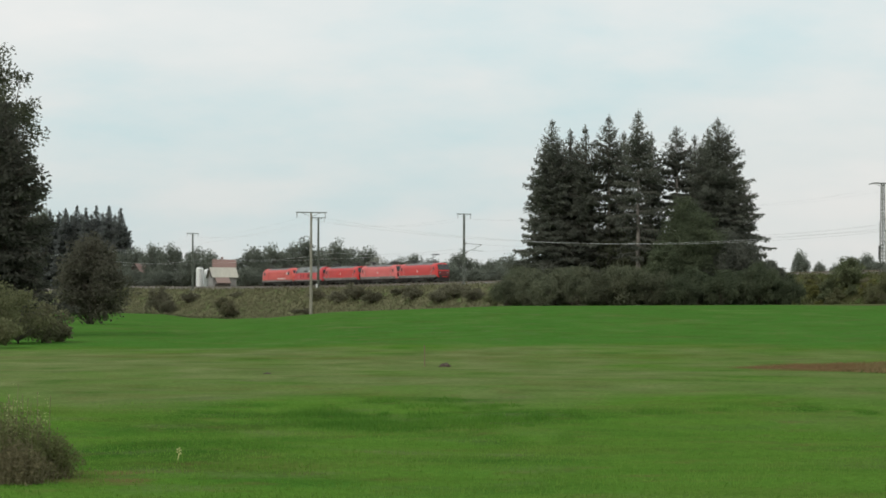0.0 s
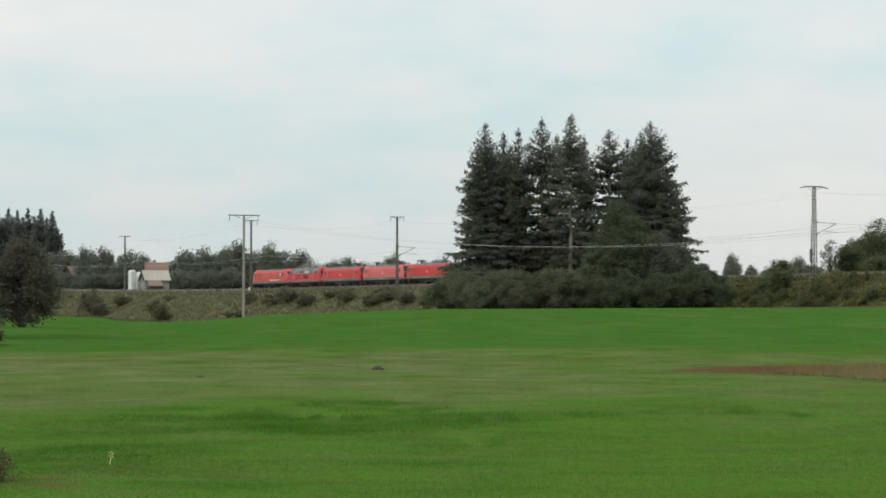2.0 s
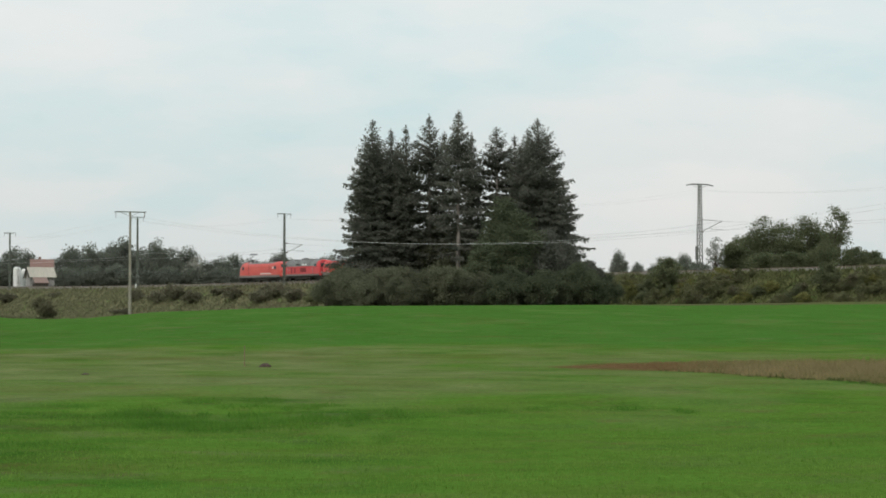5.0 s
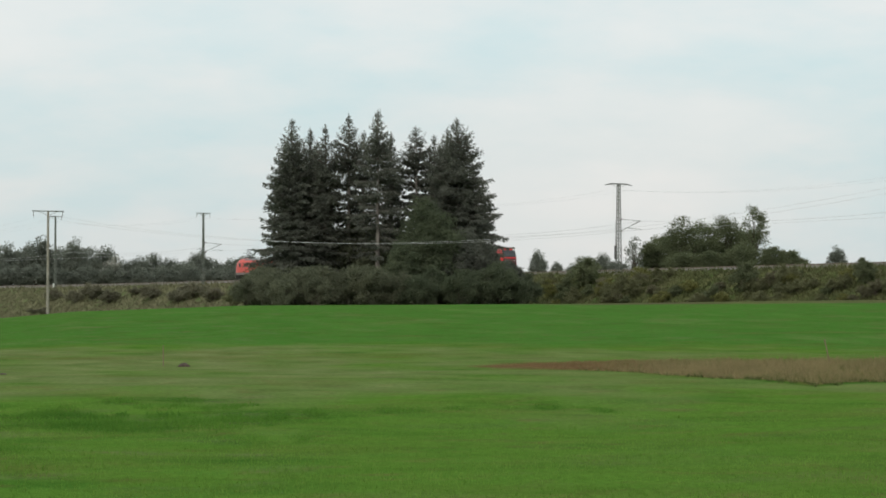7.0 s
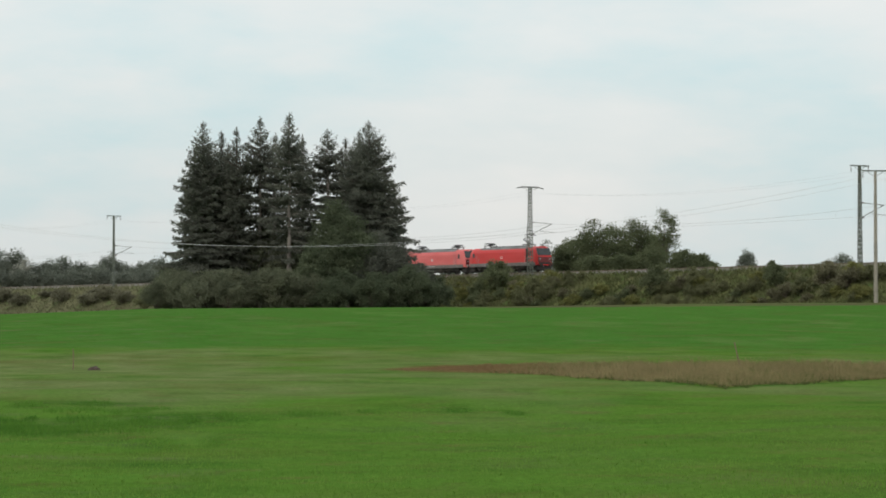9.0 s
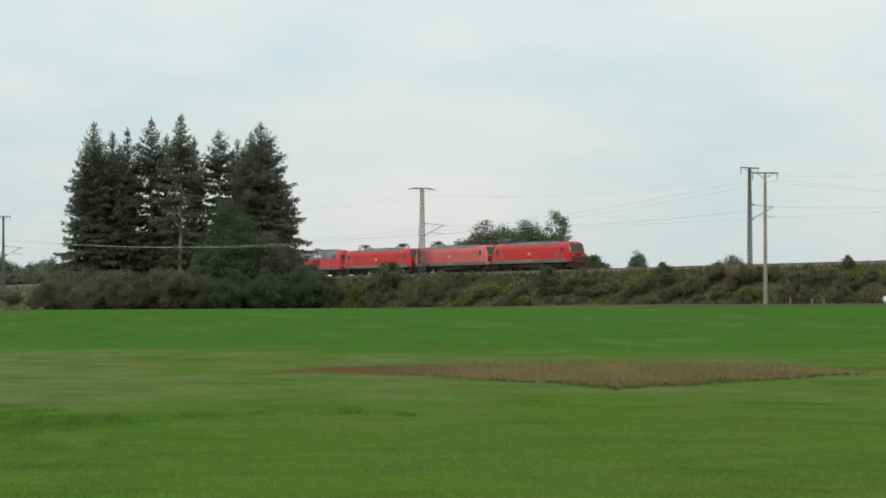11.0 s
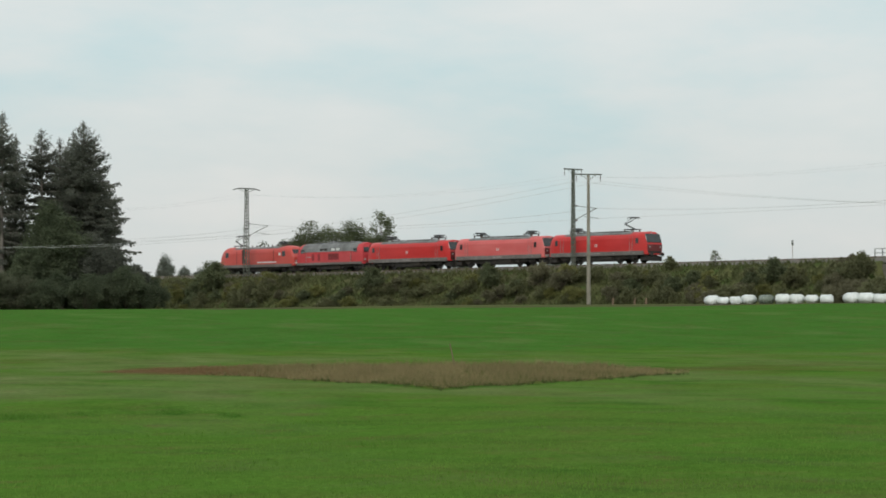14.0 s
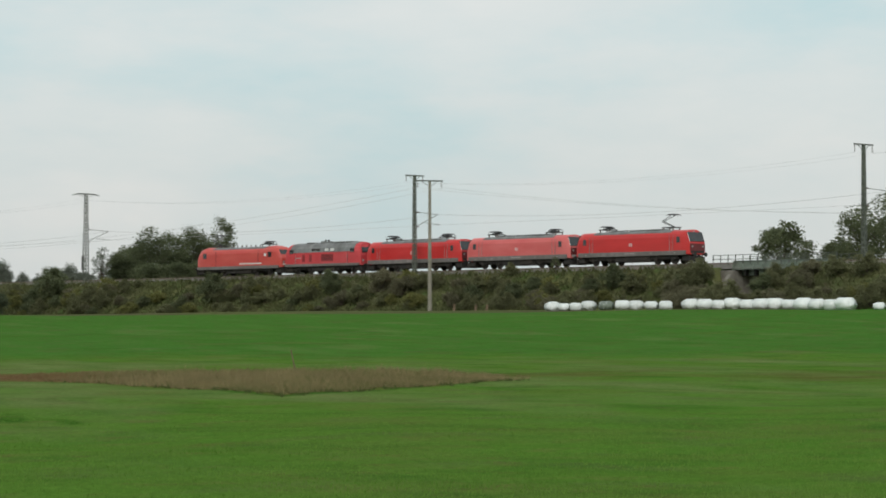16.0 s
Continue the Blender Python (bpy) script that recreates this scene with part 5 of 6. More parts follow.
# trees behind the line beside the lattice mast
for az, R, elev, w, seed, mat, kw in (
        (11.0, 415, 1.88, 6.2, 120, M_LEAF, {}), (11.4, 410, 2.24, 6.6, 121, M_LEAF, {}), (11.88, 414, 2.18, 6.6, 122, M_LEAF, {}), (12.33, 416, 2.22, 6.6, 123, M_LEAF, {}), (12.66, 420, 1.95, 6.0, 132, M_LEAF, {}),
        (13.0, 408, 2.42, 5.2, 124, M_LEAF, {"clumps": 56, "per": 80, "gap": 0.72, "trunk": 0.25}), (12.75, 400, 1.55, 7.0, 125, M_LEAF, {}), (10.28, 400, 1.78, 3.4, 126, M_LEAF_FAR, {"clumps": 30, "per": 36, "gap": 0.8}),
        (13.4, 402, 1.58, 5.0, 127, M_LEAF, {}), (13.9, 400, 1.40, 3.5, 128, M_LEAF, {}), (10.7, 405, 1.65, 4.4, 129, M_LEAF, {}), (11.4, 398, 1.4, 6.0, 130, M_LEAF, {}), (12.0, 398, 1.4, 6.0, 131, M_LEAF, {})):
    plant(leafy("tree", "leafy green tree behind the railway bank", height_to(az, R, elev), w, seed, mat, **{"trunk": 0.06, "clumps": 70, "per": 150, "leaf": 0.26, "gap": 1.0, **kw}), az, R)
# trees beyond the bridge
for az, R, elev, w, seed, kw in ((25.74, 330, 2.28, 7.6, 140, {"clumps": 72, "per": 90, "gap": 0.74, "trunk": 0.16}), (27.5, 320, 2.75, 7.6, 141, {}), (28.2, 315, 3.1, 8.0, 142, {}), (28.9, 318, 3.3, 8.0, 143, {}), (27.0, 330, 1.9, 5.0, 144, {})):
    plant(leafy("tree", "leafy tree with a rounded crown beyond the bridge", height_to(az, R, elev), w, seed, M_LEAF, **{"trunk": 0.08, "clumps": 70, "per": 80, "leaf": 0.32, **kw}), az, R)


# scrub on the near slope of the bank
KINDS = [("scrub_bush", "dark green bush on the railway bank", M_LEAF), ("scrub_bush", "olive green bush on the railway bank", M_BUSH), ("scrub_bush", "yellowish bush on the railway bank", M_BUSH_YELLOW), ("scrub_bush", "brownish leggy bush on the railway bank", M_BUSH_BROWN), ("scrub_bush", "pale brown leggy bush on the grassy bank", M_BUSH_LEGGY)]
SCRUB = [leafy(n, lab, 2.4, 2.8, 200 + k, m, 0.02, 30, 100, 0.19, group="bushes on the bank", category="bush") for k, (n, lab, m) in enumerate(KINDS)]
placed = [False] * 5


def scrub(kind, s, d, k, kz=1.0, turn=0.0):
    p = on_line(s, d)
    m = Matrix.Translation((p.x, p.y, gz(p.x, p.y) - 0.12)) @ pose(0, 0, 0, 0, 0, turn) @ Matrix.Diagonal((k, k, k * kz, 1))
    put(SCRUB[kind], m, placed, kind)


rng = np.random.default_rng(5)
# the ones that stand out: azimuth, distance, size, kind
EAST_SCRUB = [(12.80, -9.5, 1.45, 1.15, 0), (9.2, -7.6, 1.8, 1.0, 0), (10.5, -5.2, 0.65, 0.9, 1), (10.8, -5.4, 0.7, 0.9, 1), (11.1, -5.2, 0.6, 0.9, 1), (8.75, -10, 1.2, 1.0, 0), (13.9, -6.2, 0.75, 1.0, 0), (11.55, -9.0, 0.9, 0.9, 2), (9.7, -11, 1.0, 1.0, 1), (10.4, -8, 1.0, 0.9, 1)]
WEST_SCRUB = [(-6.45, -15.5, 2.1, 1.35, 4), (-6.25, -15, 1.5, 1.1, 4), (-4.92, -17, 1.9, 1.1, 3), (-5.8, -10, 1.4, 0.8, 4), (-2.9, -9, 1.3, 0.9, 4), (-2.4, -10, 1.5, 0.85, 4), (-2.0, -9, 1.7, 0.85, 4), (-1.6, -10, 1.5, 0.8, 4), (-0.7, -9, 1.4, 0.9, 4), (-0.1, -10, 1.5, 0.75, 4), (0.25, -9, 1.6, 0.8, 4), (0.7, -10, 1.5, 0.8, 4), (1.2, -11, 1.5, 0.9, 1), (-7.3, -9, 1.6, 1.0, 1)]
BRIDGE_SCRUB = [(16.6, -8, 1.3, 1.0, 3), (17.1, -9, 1.1, 1.0, 3), (19.55, -4.6, 0.7, 1.0, 1), (21.9, -7.5, 1.15, 1.0, 0), (22.4, -9, 1.1, 0.9, 1), (15.4, -6, 0.9, 1.0, 0), (26.3, -6, 0.9, 0.9, 3), (26.9, -6, 1.0, 0.9, 1), (27.6, -6, 1.1, 0.9, 1)]
for az, d, k, kz, kind in EAST_SCRUB + WEST_SCRUB + BRIDGE_SCRUB:
    scrub(kind, at_az(az, d), d, k, kz, rng.uniform(0, 360))
sx = on_line(at_az(20.62, -4.5), -4.5)
sap = leafy("sapling", "slender sapling with a few leaves beside the track", 2.1, 1.3, 231, M_LEAF, 0.35, 9, 34, 0.15, gap=1.1, category="sapling", group="")
sap.matrix_basis = Matrix.Translation((sx.x, sx.y, gz(sx.x, sx.y) - 0.05))
for s, d, k in ((-1.5, -5.0, 0.6), (-3.4, -5.2, 0.7), (-5.0, -5.4, 0.65), (-2.4, -7.0, 0.9), (-4.4, -7.2, 0.8), (-5.9, -7.6, 0.7), (-3.4, -9.0, 0.8), (-6.6, -9.2, 0.6), (-16.4, -6.0, 0.8), (-17.5, -8.0, 0.9)):
    scrub(1 if k > 0.7 else 3, s, d, k, 0.9, 50 * k)
for s, d, k in ((-8.2, -9.6, 0.85), (-9.6, -11.0, 0.95), (-11.2, -11.4, 1.0), (-12.8, -10.8, 0.9), (-14.4, -9.4, 0.85), (-7.0, -8.4, 0.8), (-10.4, -13.2, 0.9), (-13.4, -13.4, 1.0), (-8.0, -13.0, 0.9), (-15.2, -12.6, 1.0), (-14.8, -6.6, 0.6), (-5.6, -6.0, 0.95), (-6.4, -7.0, 1.05), (-7.2, -7.4, 0.9), (-4.6, -8.2, 1.0), (-6.0, -8.6, 1.1)):
    scrub(3 if k < 0.95 else 1, s, d, k, 1.0, 90 * k)
for s, d, top in ((-5.2, -6.0, 7.2), (-5.9, -6.6, 6.9), (-6.6, -7.0, 6.3), (-7.2, -7.4, 5.8), (-7.9, -7.8, 5.4), (-8.6, -8.2, 5.0), (-6.0, -8.6, 5.9), (-7.0, -9.0, 5.3), (-5.4, -7.4, 6.7), (-6.6, -9.6, 5.9), (-7.5, -10.2, 5.8), (-8.6, -10.6, 5.7), (-9.8, -10.8, 5.7), (-11.0, -10.8, 5.8), (-12.2, -10.6, 6.0), (-13.4, -10.2, 6.3)):
    p = on_line(s, d)
    scrub(3 if top < 6 else 1, s, d, min(1.5, max(0.4, (top - gz(p.x, p.y)) / 2.4)), 1.0, 77 * top)
for _ in range(196):
    s = rng.uniform(-60, 135)
    if BRIDGE_S[0] + 0.5 < s < BRIDGE_S[1] - 0.2:
        continue
    d = -rng.uniform(6.6, 13.2)
    scrub(int(rng.choice([0, 1, 1, 1, 2, 3])), s, d, rng.uniform(0.55, 1.1), rng.uniform(0.75, 1.1), rng.uniform(0, 360))
for _ in range(12):
    s = rng.uniform(200, 440)
    d = -rng.uniform(6, 15)
    scrub(4, s, d, rng.uniform(0.8, 1.4), rng.uniform(0.35, 0.6), rng.uniform(0, 360))


# rough grass of the bank, the tall dry patch and the near meadow: uncountable
def stuff(name, V, mat, label, category="grass"):
    return tagged(link_mesh(name, quads(name, V), mat), label, category, kind="stuff")


rng = np.random.default_rng(9)
n = 84000
s_ = np.concatenate([rng.uniform(-75, 150, n * 3 // 5), rng.uniform(150, 460, n * 2 // 5)])
d_ = -rng.uniform(3.6, 19, len(s_))
X, Y, Pp = np.interp(s_, LS, LX), np.interp(s_, LS, LY), np.interp(s_, LS, LP)
X, Y = X + d_ * np.cos(Pp), Y - d_ * np.sin(Pp)
ok = (d_ > np.where(s_ > 200, -18.5, -13.5)) & ~((s_ > BRIDGE_S[0] - 1) & (s_ < BRIDGE_S[1] + 1))
X, Y = X[ok], Y[ok]
V = blades(rng, np.stack([X, Y, ground_z(X, Y) - 0.03], 1), 0.55, 0.16, 0.5)
west = np.degrees(np.arctan2(X, Y)) + rng.normal(0, 0.6, len(X)) < 3
stuff("bank_grass", V[~west], M_ROUGH, "rough olive grass covering the railway bank")
stuff("pale_bank_grass", V[west], M_ROUGH_PALE, "pale yellowish grass covering the railway bank")


def field_points(rng, n, r0, r1, a0, a1):
    R = np.sqrt(rng.uniform(r0 * r0, r1 * r1, n))
    a = rng.uniform(a0, a1, n)
    return R, a, R * np.sin(np.radians(a)), R * np.cos(np.radians(a))


R, a, X, Y = field_points(rng, 190000, 57, 90, 6.3, 20.0)
low = np.interp(a, [6.5, 10, 14.3, 17, 19.8], [80.5, 72, 59, 67, 77]) + 0.5 * np.sin(a * 5) + 0.3 * np.sin(a * 13)
high = np.interp(a, [6.5, 8, 10, 14.3, 17, 19.8], [82, 86, 87, 83, 84, 79]) + 1.4 * np.sin(a * 4.1) * np.sin(a * 9.7)
ok = (R > low + np.abs(rng.normal(0, 0.6, len(R))) * (1 + 2.5 * (a < 10.5))) & (R < high + rng.normal(0, 1.5, len(R))) & (rng.random(len(R)) < np.interp(a, [7, 9, 11], [0.35, 0.6, 1.0]))
X, Y, a2 = X[ok], Y[ok], a[ok]
inner = smooth(-0.5, 3.5, R[ok] - low[ok]) * smooth(-2.0, 4.0, high[ok] - R[ok])
hh = (0.14 + 0.17 * inner) * rng.uniform(0.6, 1.25, len(X)) * np.interp(a2, [6.5, 8, 11, 14.5, 18, 19.8], [0.2, 0.35, 0.8, 1.15, 0.9, 0.5]) * (0.8 + 0.3 * np.sin(X * 1.7) * np.sin(Y * 1.3))
V = blades(rng, np.stack([X, Y, ground_z(X, Y) - 0.02], 1), hh, 0.018, 0.45)
red = a2 + rng.normal(0, 0.7, len(a2)) < 9.6
olive = ~red & (rng.random(len(V)) < 0.32 + 0.25 * np.sin(X * 0.8) * np.sin(Y * 0.35 + X * 0.2))
V[olive, 2:, 2] -= 0.25 * (V[olive, 2:, 2] - V[olive, :2, 2])
stuff("dry_grass_patch", V[~red & ~olive], M_TUFT_DRY, "patch of tall dry tawny grass in the meadow")
stuff("olive_grass_patch", V[olive], M_TUFT_OLIVE, "olive green grass mixed into the dry patch")
stuff("reddish_grass_patch", V[red], M_TUFT_RED, "low reddish-brown grass at the end of the dry patch")
# dark blades that paint the shaded lower border of the dry patch
R, a, X, Y = field_points(rng, 42000, 57, 90, 9.0, 20.0)
edge_at = np.interp(a, [6.5, 10, 14.3, 17, 19.8], [80.5, 72, 59, 67, 77]) + 0.5 * np.sin(a * 5) + 0.3 * np.sin(a * 13)
ok = np.abs(R - edge_at + 0.4) < np.interp(a, [9, 11, 13, 15, 19, 20], [0.2, 0.4, 0.8, 0.7, 0.7, 0.6]) * (0.55 + 0.75 * np.sin(a * 7.3) * np.sin(a * 17))
X, Y = X[ok], Y[ok]
stuff("dark_rushes", blades(rng, np.stack([X, Y, ground_z(X, Y) - 0.02], 1), 0.10, 0.03, 0.5), M_EDGE_SHADE, "dark green blades standing in for shade along the border of the dry patch")
R, a, X, Y = field_points(rng, 170000, 20.5, 48, -12, 30)
keep = rng.random(len(R)) < np.interp(R, [20, 28, 44], [0.9, 0.55, 0.15])
X, Y = X[keep], Y[keep]
patch = 0.6 + 0.5 * np.sin(X * 0.9 + 0.7 * np.sin(Y * 0.6)) * np.sin(Y * 0.8)
stuff("meadow_grass", blades(rng, np.stack([X, Y, ground_z(X, Y) - 0.01], 1), 0.045 * (0.6 + 0.6 * patch), 0.012, 0.3), M_TUFT, "short bright green meadow grass")
cl = []
for a0, R0, wd, ht in TUFT_BANDS + [(rng.uniform(-3.4, 2.4), rng.uniform(37.5, 47), rng.uniform(0.15, 0.5), rng.uniform(0.05, 0.10)) for _ in range(34)]:
    nb = int(200 + 700 * wd)
    cx, cy, _ = polar(a0, R0)
    q = np.stack([cx + rng.normal(0, wd * 0.6, nb), cy + rng.normal(0, 0.2 + wd * 0.9, nb)], 1)
    cl.append(blades(rng, np.stack([q[:, 0], q[:, 1], ground_z(q[:, 0], q[:, 1]) - 0.01], 1), ht * np.exp(-((q[:, 0] - cx) / wd) ** 2) * rng.uniform(0.4, 1.1, nb), 0.012, 0.35))
stuff("grass_tufts", np.concatenate(cl), M_TUFT_DEEP, "darker green tufts of taller grass in the meadow")


# ---------------------------------------------------------------- small things in the meadow
def leaning_stick(az, R, h, lean, label, r=0.03, mat=M_POST):
    ob = new("marker_stick")
    tagged(ob, label, "stick")
    bm = B()
    rod(bm, (0, 0, -0.1), (lean * h, 0, h), r, r * 0.8, 7)
    part("shaft", bm, mat, ob)
    bm = B()
    rod(bm, (lean * h, 0, h), (lean * h * 1.03, 0, h + 0.03), r * 1.15, r * 1.05, 7)
    part("tip", bm, M_POST, ob)
    plant(ob, az, R)


leaning_stick(14.72, 76, 0.86, -0.25, "brown leaning stick in the dry grass patch", 0.02, M_POST)
leaning_stick(-0.42, 84, 0.66, 0.0, "thin upright stick in the dry meadow strip", 0.018)


def mound(az, R, w, h, seed):
    rng = np.random.default_rng(seed)
    bm = B()
    bmesh.ops.create_icosphere(bm, subdivisions=3, radius=1)
    for v in bm.verts:
        k = 1 + 0.28 * noise.noise(v.co * 2.3 + Vector((seed, 0, 0)))
        v.co = Vector((v.co.x * w / 2 * k, v.co.y * w / 2 * k, v.co.z * h * k))
    ob = part("earth_mound", bm, M_SOIL, None, smooth=True)
    tagged(ob, "small dark heap of soil in the meadow", "mound", "earth mounds")
    plant(ob, az, R, h * 0.2)


mound(0.05, 83, 0.42, 0.16, 1)
mound(-4.0, 70, 0.25, 0.05, 2)


# ---------------------------------------------------------------- wrapped bales
def bale_mesh(seed):
    bm = B()
    bmesh.ops.create_cone(bm, cap_ends=True, segments=28, radius1=0.61, radius2=0.61, depth=1.18)
    bmesh.ops.bevel(bm, geom=[e for e in bm.edges if abs(e.verts[0].co.z - e.verts[1].co.z) < 1e-4], offset=0.14, segments=3, affect="EDGES")
    for v in bm.verts:
        v.co += v.co.normalized() * (0.09 * noise.noise(v.co * 1.9 + Vector((seed * 3.7, 0, 0))) + 0.05 * noise.noise(v.co * 5.1 + Vector((0, seed * 3.7, 0))))
        v.co.x *= 1.04
        v.co.y = max(v.co.y, -0.56)
    me = bpy.data.meshes.new("wrap")
    bmesh.ops.recalc_face_normals(bm, faces=bm.faces[:])
    bm.to_mesh(me)
    bm.free()
    me.polygons.foreach_set("use_smooth", [True] * len(me.polygons))
    return me


BALES = [bale_mesh(k) for k in range(4)]
BALE_OLD = bale_mesh(9)
for me in BALES:
    me.materials.append(M_FILM)
BALE_OLD.materials.append(M_FILM_OLD)
band = B()
for k in range(3):
    bmesh.ops.create_cone(band, cap_ends=False, segments=28, radius1=0.635, radius2=0.635, depth=0.012, matrix=Matrix.Translation((0, 0, -0.3 + 0.3 * k)))
BAND = bpy.data.meshes.new("film_edge")
band.to_mesh(BAND)
band.free()
BAND.materials.append(M_FILM)


def bale(az, R, k, old=False, turn=0.0, size=1.0):
    x, y, _ = polar(az, R)
    ob = new("round_bale")
    tagged(ob, "dark weathered film-wrapped round bale in a row" if old else "white film-wrapped round bale lying in a row at the field's edge", "bale", "wrapped bales")
    w = new("wrap", BALE_OLD if old else BALES[k % 4])
    w.parent = ob
    e = new("film_edge", BAND)
    e.parent = w
    ob.matrix_basis = Matrix.Translation((x, y, gz(x, y) + 0.42 * size)) @ pose(0, 0, 0, 90, 0, turn + 65) @ Matrix.Diagonal((size * 1.05, size * 0.86, size * 1.2, 1))


for i, (az, k, old) in enumerate(((20.521, 1.0, 0), (20.778, 0.78, 0), (21.048, 0.85, 0), (21.343, 1.0, 0), (21.728, 0.95, 1), (22.1, 1.0, 0), (22.421, 1.0, 0), (22.766, 0.88, 0), (23.086, 0.92, 0))):
    bale(az, 258 - (az - 20.4) * 1.0, i, bool(old), -22 + 25 * ((i * 7) % 3 - 1), k)
for i in range(12):
    bale(23.648 + i * 0.3168, 255 - i * 0.2 - max(0, i - 6) * 1.25, i, False, -25 + 17 * ((i * 5) % 3 - 1), 1.03 + 0.012 * i + 0.11 * math.sin(i * 2.4 + 0.6))
for i, az in enumerate((27.87, 28.16)):
    bale(az, 238, i, False, -20, 0.7)


# stumps of old posts by the plain pole
def stump(az, R, h):
    ob = new("old_post")
    tagged(ob, "short reddish-brown wooden post by the field's edge", "post", "old posts")
    bm = B()
    rod(bm, (0, 0, -0.2), (0.03, 0, h), 0.13, 0.11, 9)
    part("shaft", bm, M_POST, ob)
    bm = B()
    rod(bm, (0.03, 0, h), (0.03, 0, h + 0.05), 0.11, 0.07, 9)
    part("cap", bm, M_POST, ob)
    plant(ob, az, R)


for az, R, h in ((18.27, 272, 0.7), (18.76, 271, 0.6), (19.02, 271, 0.62)):
    stump(az, R, h)


# ---------------------------------------------------------------- bridge over the underpass
def build_bridge():
    br = new("railway_bridge")
    tagged(br, "grey steel girder railway bridge with a railing on concrete abutments", "bridge")
    s0, s1 = BRIDGE_S
    mid = (s0 + s1) / 2
    base = Matrix.Translation(on_line(mid, 0, 0)) @ pose(0, 0, 0, 0, 0, line_turn(mid))
    L = s1 - s0
    br.matrix_world = base
    for y in (-2.7, 2.7):
        bm = B()
        box(bm, 3.75, y, RAIL_Z - 0.37, 14.5, 0.08, 0.90)
        box(bm, 3.75, y, RAIL_Z + 0.10, 14.5, 0.36, 0.05)
        box(bm, 3.75, y, RAIL_Z - 0.30, 14.5, 0.20, 0.05)
        box(bm, 3.75, y, RAIL_Z - 0.82, 14.5, 0.36, 0.05)
        part("girder", bm, M_BRIDGE, br, "grey-green steel side girder")
    # cross girders below the deck, coloured black for steel in shadow
    for k in range(6):
        bm = B()
        box(bm, -L / 2 + 0.8 + (L - 1.6) * k / 5, 0, RAIL_Z - 1.18, 0.30, 4.6, 0.66)
        part("cross_girder", bm, M_DARK, br)
    for y in (-1.7, 1.7):
        bm = B()
        box(bm, 0, y, RAIL_Z - 1.16, L + 0.4, 0.25, 0.60)
        part("main_beam", bm, M_BRIDGE, br)
    bm = B()
    box(bm, 3.6, 0, RAIL_Z - 0.76, 14.2, 5.2, 0.12)
    part("deck", bm, M_DARK, br)
    for y in (-2.95, 2.95):
        rail = new("railing")
        rail.parent = br
        for z in (0.95, 0.5):
            bm = B()
            box(bm, 2.5, y, RAIL_Z - 0.2 + z, 17.6, 0.07, 0.06)
            part("rail_bar", bm, M_STEEL, rail)
        me = None
        for k in range(17):
            x = -6.2 + 17.4 * k / 16
            if me is None:
                bm = B()
                box(bm, 0, 0, 0, 0.07, 0.07, 1.05)
                p = part("post", bm, M_STEEL, rail)
                me = p.data
            else:
                p = new("post", me)
                p.parent = rail
            p.location = (x, y, RAIL_Z + 0.25)
        for k in range(11):
            bm = B()
            box(bm, -3.3 + 14.2 * k / 10, y, RAIL_Z - 0.52, 0.12, 0.12, 0.62)
            part("stanchion", bm, M_BRIDGE, rail)
    for sg in (-1, 1):
        bm = B()
        box(bm, sg * (L / 2 - 0.55), 0, 4.85, 1.7, 6.9, 5.1, bevel=0.05)
        part("abutment", bm, M_OLD_CONCRETE, br)
        for y in (-1, 1):
            bm = B()
            x0 = sg * (L / 2 - 1.35)
            v = [(x0, y * 3.4, 7.0), (x0, y * 3.6, 6.9), (x0, y * 4.3, 6.3), (x0, y * 4.3, 2.2), (x0, y * 3.4, 2.2)]
            a = [bm.verts.new(p) for p in v]
            b = [bm.verts.new((p[0] + sg * 0.5, p[1], p[2])) for p in v]
            bm.faces.new(a)
            bm.faces.new(b[::-1])
            for j in range(5):
                bm.faces.new((a[j], b[j], b[(j + 1) % 5], a[(j + 1) % 5]))
            part("wing_wall", bm, M_OLD_CONCRETE, br)


build_bridge()


# a small signal post beside the line
def signal(az, d, h):
    s = at_az(az, d)
    p = on_line(s, d)
    ob = new("signal_post")
    tagged(ob, "small trackside signal post with a dark head", "signal")
    bm = B()
    rod(bm, (0, 0, -0.3), (0, 0, h), 0.04, seg=8)
    part("pole", bm, M_RAILING, ob)
    bm = B()
    box(bm, 0, 0, h - 0.15, 0.22, 0.18, 0.36, bevel=0.03)
    part("head", bm, M_STEEL, ob)
    bm = B()
    box(bm, 0, 0, h + 0.18, 0.22, 0.14, 0.16, bevel=0.03)
    part("sign_plate", bm, M_STEEL, ob)
    ob.matrix_basis = Matrix.Translation((p.x, p.y, gz(p.x, p.y))) @ pose(0, 0, 0, 0, 0, 15)


signal(22.33, 5.0, 3.0)


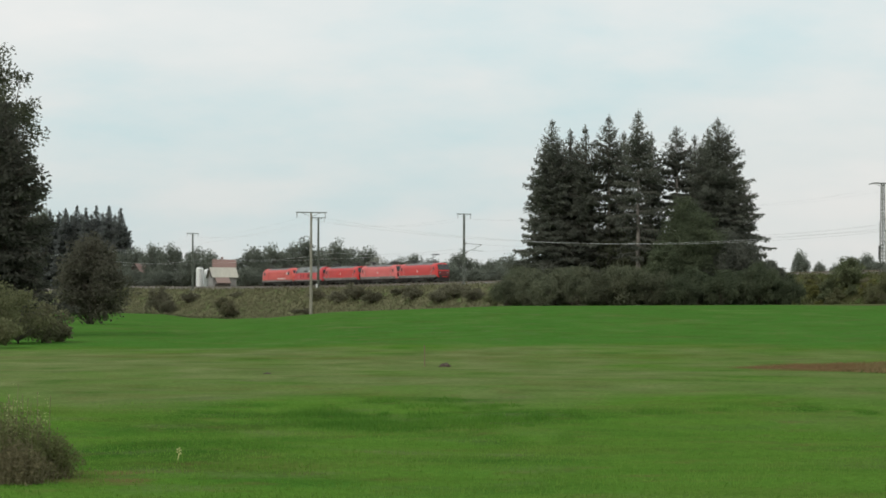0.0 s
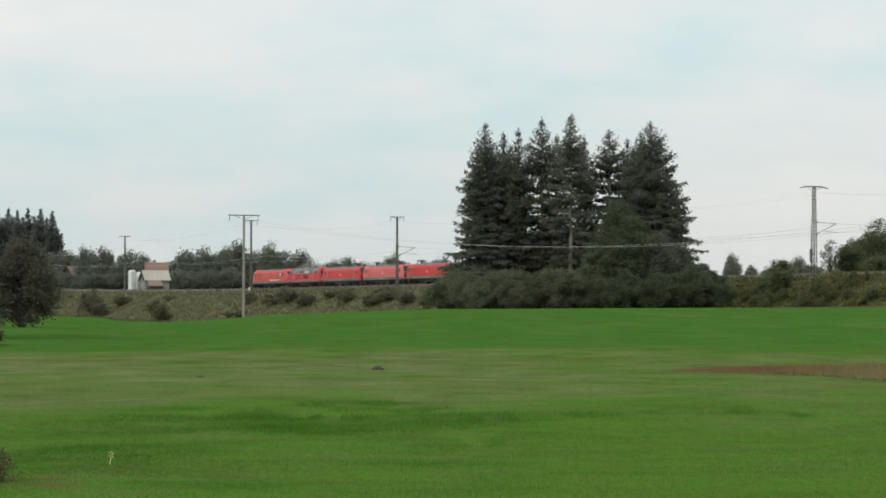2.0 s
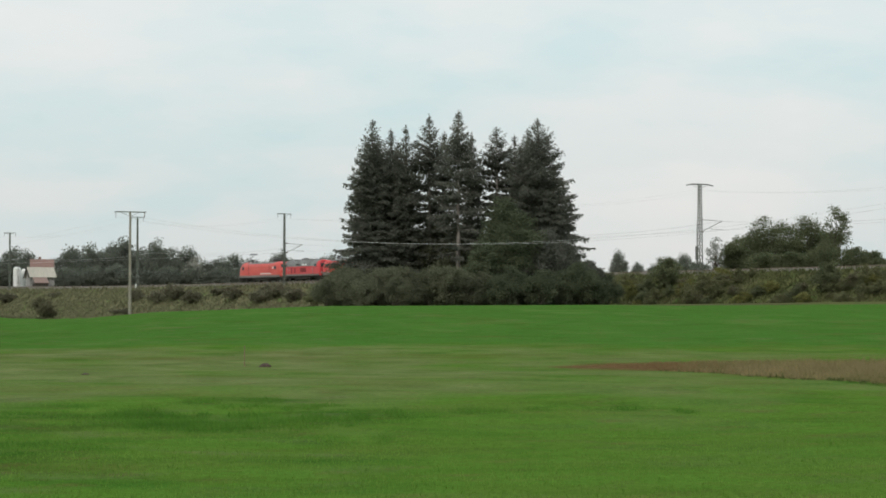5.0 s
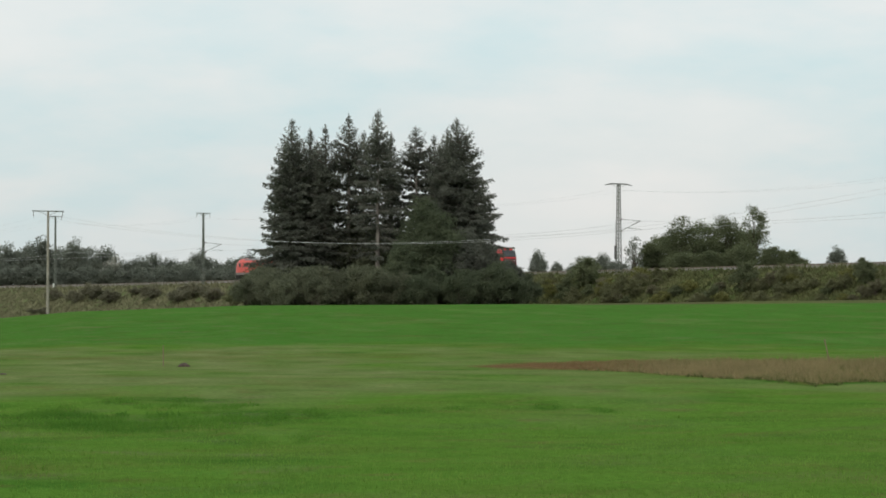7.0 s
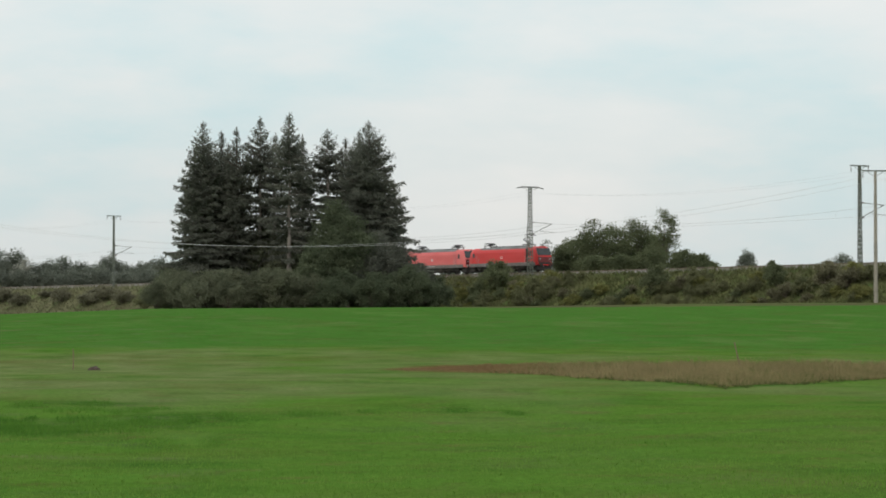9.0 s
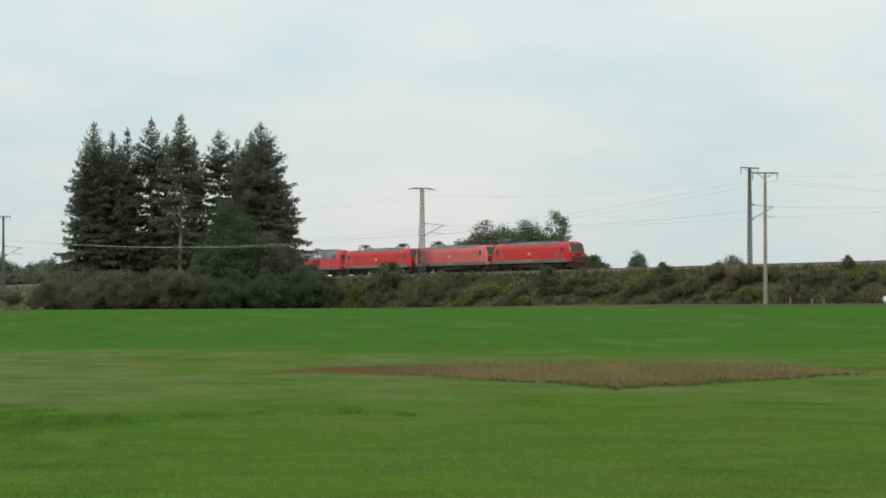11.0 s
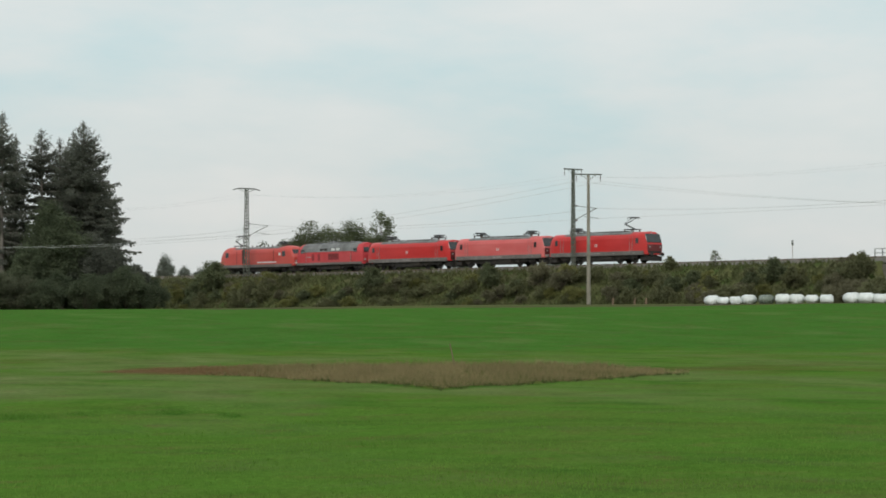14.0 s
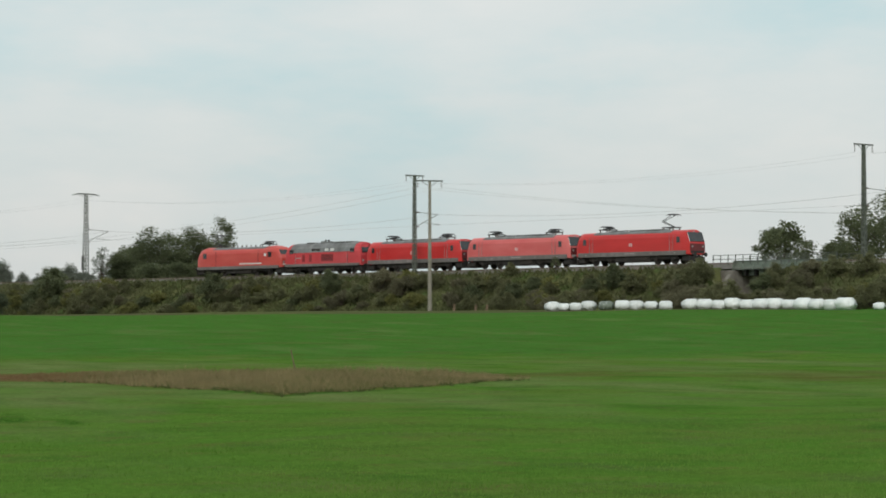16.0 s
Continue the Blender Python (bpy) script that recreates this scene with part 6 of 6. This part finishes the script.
# ---------------------------------------------------------------- farm buildings behind the line
def house(label, az, R, w, dpt, eave, ridge, turn, wall, roofm, z=None, chimney=False, windows=True, lean_to=False):
    """A gabled building: ridge along its own x."""
    h = new("farm_building")
    tagged(h, label, "building", "farm buildings")
    bm = B()
    pts = [(-w / 2, -dpt / 2), (w / 2, -dpt / 2), (w / 2, dpt / 2), (-w / 2, dpt / 2)]
    lo = [bm.verts.new((x, y, -0.5)) for x, y in pts]
    hi = [bm.verts.new((x, y, eave)) for x, y in pts]
    g0, g1 = bm.verts.new((-w / 2, 0, ridge)), bm.verts.new((w / 2, 0, ridge))
    bm.faces.new((lo[0], lo[1], hi[1], hi[0]))
    bm.faces.new((lo[2], lo[3], hi[3], hi[2]))
    bm.faces.new((lo[1], lo[2], hi[2], g1, hi[1]))
    bm.faces.new((lo[3], lo[0], hi[0], g0, hi[3]))
    bm.faces.new(lo[::-1])
    part("wall", bm, wall, h)
    for sg in (-1, 1):
        run, rise = dpt / 2 + 0.5, (ridge - eave) * (dpt / 2 + 0.5) / (dpt / 2)
        ang = math.degrees(math.atan2(rise, run))
        bm = B()
        box(bm, 0, 0, 0.12, w + 0.9, math.hypot(run, rise), 0.2, pose(0, sg * run / 2, ridge - rise / 2, -sg * ang, 0, 0))
        part("roof", bm, roofm, h)
    for x in (-w / 2 - 0.47, w / 2 + 0.47):
        for sg in (-1, 1):
            bm = B()
            box(bm, 0, 0, 0.02, 0.08, math.hypot(run, rise), 0.34, pose(x, sg * run / 2, ridge - rise / 2, -sg * ang, 0, 0))
            part("barge_board", bm, M_TIMBER, h)
    if lean_to:  # a lower tiled roof along the near side, and a hatch in the gable
        bm = B()
        box(bm, -0.9, 0, 0, w * 0.6, 3.0, 0.18, pose(0, -dpt / 2 - 1.5, eave - 0.95, 32, 0, 0))
        part("lean_to_roof", bm, M_TILE_OLD, h, "faded brown tiled lean-to roof")
        bm = B()
        box(bm, -0.9, -dpt / 2 - 1.3, (eave - 1.4) / 2 - 0.3, w * 0.56, 2.4, eave - 1.6)
        part("lean_to_wall", bm, M_TIMBER, h)
        bm = B()
        box(bm, -w / 2 - 0.04, 0, eave + 0.5, 0.08, 0.9, 1.1)
        part("gable_hatch", bm, M_TIMBER, h)
    if chimney:
        bm = B()
        box(bm, -w * 0.1, 0.3, ridge + 0.2, 0.6, 0.6, 1.2)
        part("chimney", bm, M_TILE, h)
    if windows:
        for k in range(3):
            for face in (-1, 1):
                win = new("window")
                win.parent = h
                bm = B()
                box(bm, -w * 0.3 + w * 0.3 * k, face * (dpt / 2 + 0.03), eave * 0.55, 1.1, 0.06, 1.3)
                part("frame", bm, M_WHITE, win)
                bm = B()
                box(bm, -w * 0.3 + w * 0.3 * k, face * (dpt / 2 + 0.065), eave * 0.55, 0.9, 0.03, 1.1)
                part("pane", bm, M_GLASS, win)
        bm = B()
        box(bm, w / 2 + 0.03, 0, eave * 0.45, 0.06, 2.2, eave * 0.8)
        part("door", bm, M_TIMBER, h)
    x, y, _ = polar(az, R)
    h.matrix_basis = Matrix.Translation((x, y, gz(x, y) if z is None else z)) @ pose(0, 0, 0, 0, 0, turn)


house("grey barn with a pale sheet roof beyond the railway", -5.02, 624, 5.9, 4.6, 3.8, 5.85, 20, M_BARN, M_TIN, windows=False, lean_to=True)
house("farmhouse with a red tiled roof behind the barn", -4.98, 650, 5.2, 7.0, 5.0, 7.95, 6, M_PLASTER, M_TILE, chimney=True)
house("dark timber shed with a red tiled roof by the wood", -6.86, 716, 5.6, 5.6, 4.4, 7.9, 62, M_TIMBER, M_TILE)


def silo(az, R, h):
    ob = new("silo")
    tagged(ob, "white upright farm silo with a domed top", "silo", "silos")
    bm = B()
    rod(bm, (0, 0, -0.8), (0, 0, h - 0.5), 0.95, seg=18)
    part("tank", bm, M_WHITE, ob)
    bm = B()
    rod(bm, (0, 0, h - 0.5), (0, 0, h - 0.15), 0.95, 0.62, 18)
    rod(bm, (0, 0, h - 0.15), (0, 0, h), 0.62, 0.12, 18)
    part("cap", bm, M_WHITE, ob)
    bm = B()
    for k in range(12):
        box(bm, 0.3, -1.06, 0.3 + k * 0.5, 0.4, 0.04, 0.04)
    for dx in (0.1, 0.5):
        box(bm, dx, -1.06, 3.0, 0.04, 0.04, 6.0)
    part("ladder", bm, M_STEEL, ob)
    plant(ob, az, R)


silo(-5.53, 628, 5.5)
silo(-5.36, 631, 5.4)


# ---------------------------------------------------------------- what moves
SPEED, GAIN = 16.52956, 0.00430


def nose(t):
    """s of the train's nose."""
    q = 16 - t
    return SPEED * q + GAIN * q * q / 2


def motions():
    times = [k * 0.5 for k in range(33)]
    for ob, middle, pivot, sets in TRAIN:
        rows = []
        for t in times:
            s = nose(t) + middle
            a, b = on_line(s - pivot, 0, RAIL_Z), on_line(s + pivot, 0, RAIL_Z)
            d = a - b
            rows.append((t, pose(*((a + b) / 2), 0, 0, math.degrees(math.atan2(d.y, d.x)))))
        walk(ob, rows)
        for w, x, r in sets:
            turn = []
            for k in range(16 * FPS + 1):
                t = k / FPS
                turn.append((t, pose(x, 0, r, 0, math.degrees((nose(0) - nose(t)) / r), 0)))
            walk(w, turn)


motions()
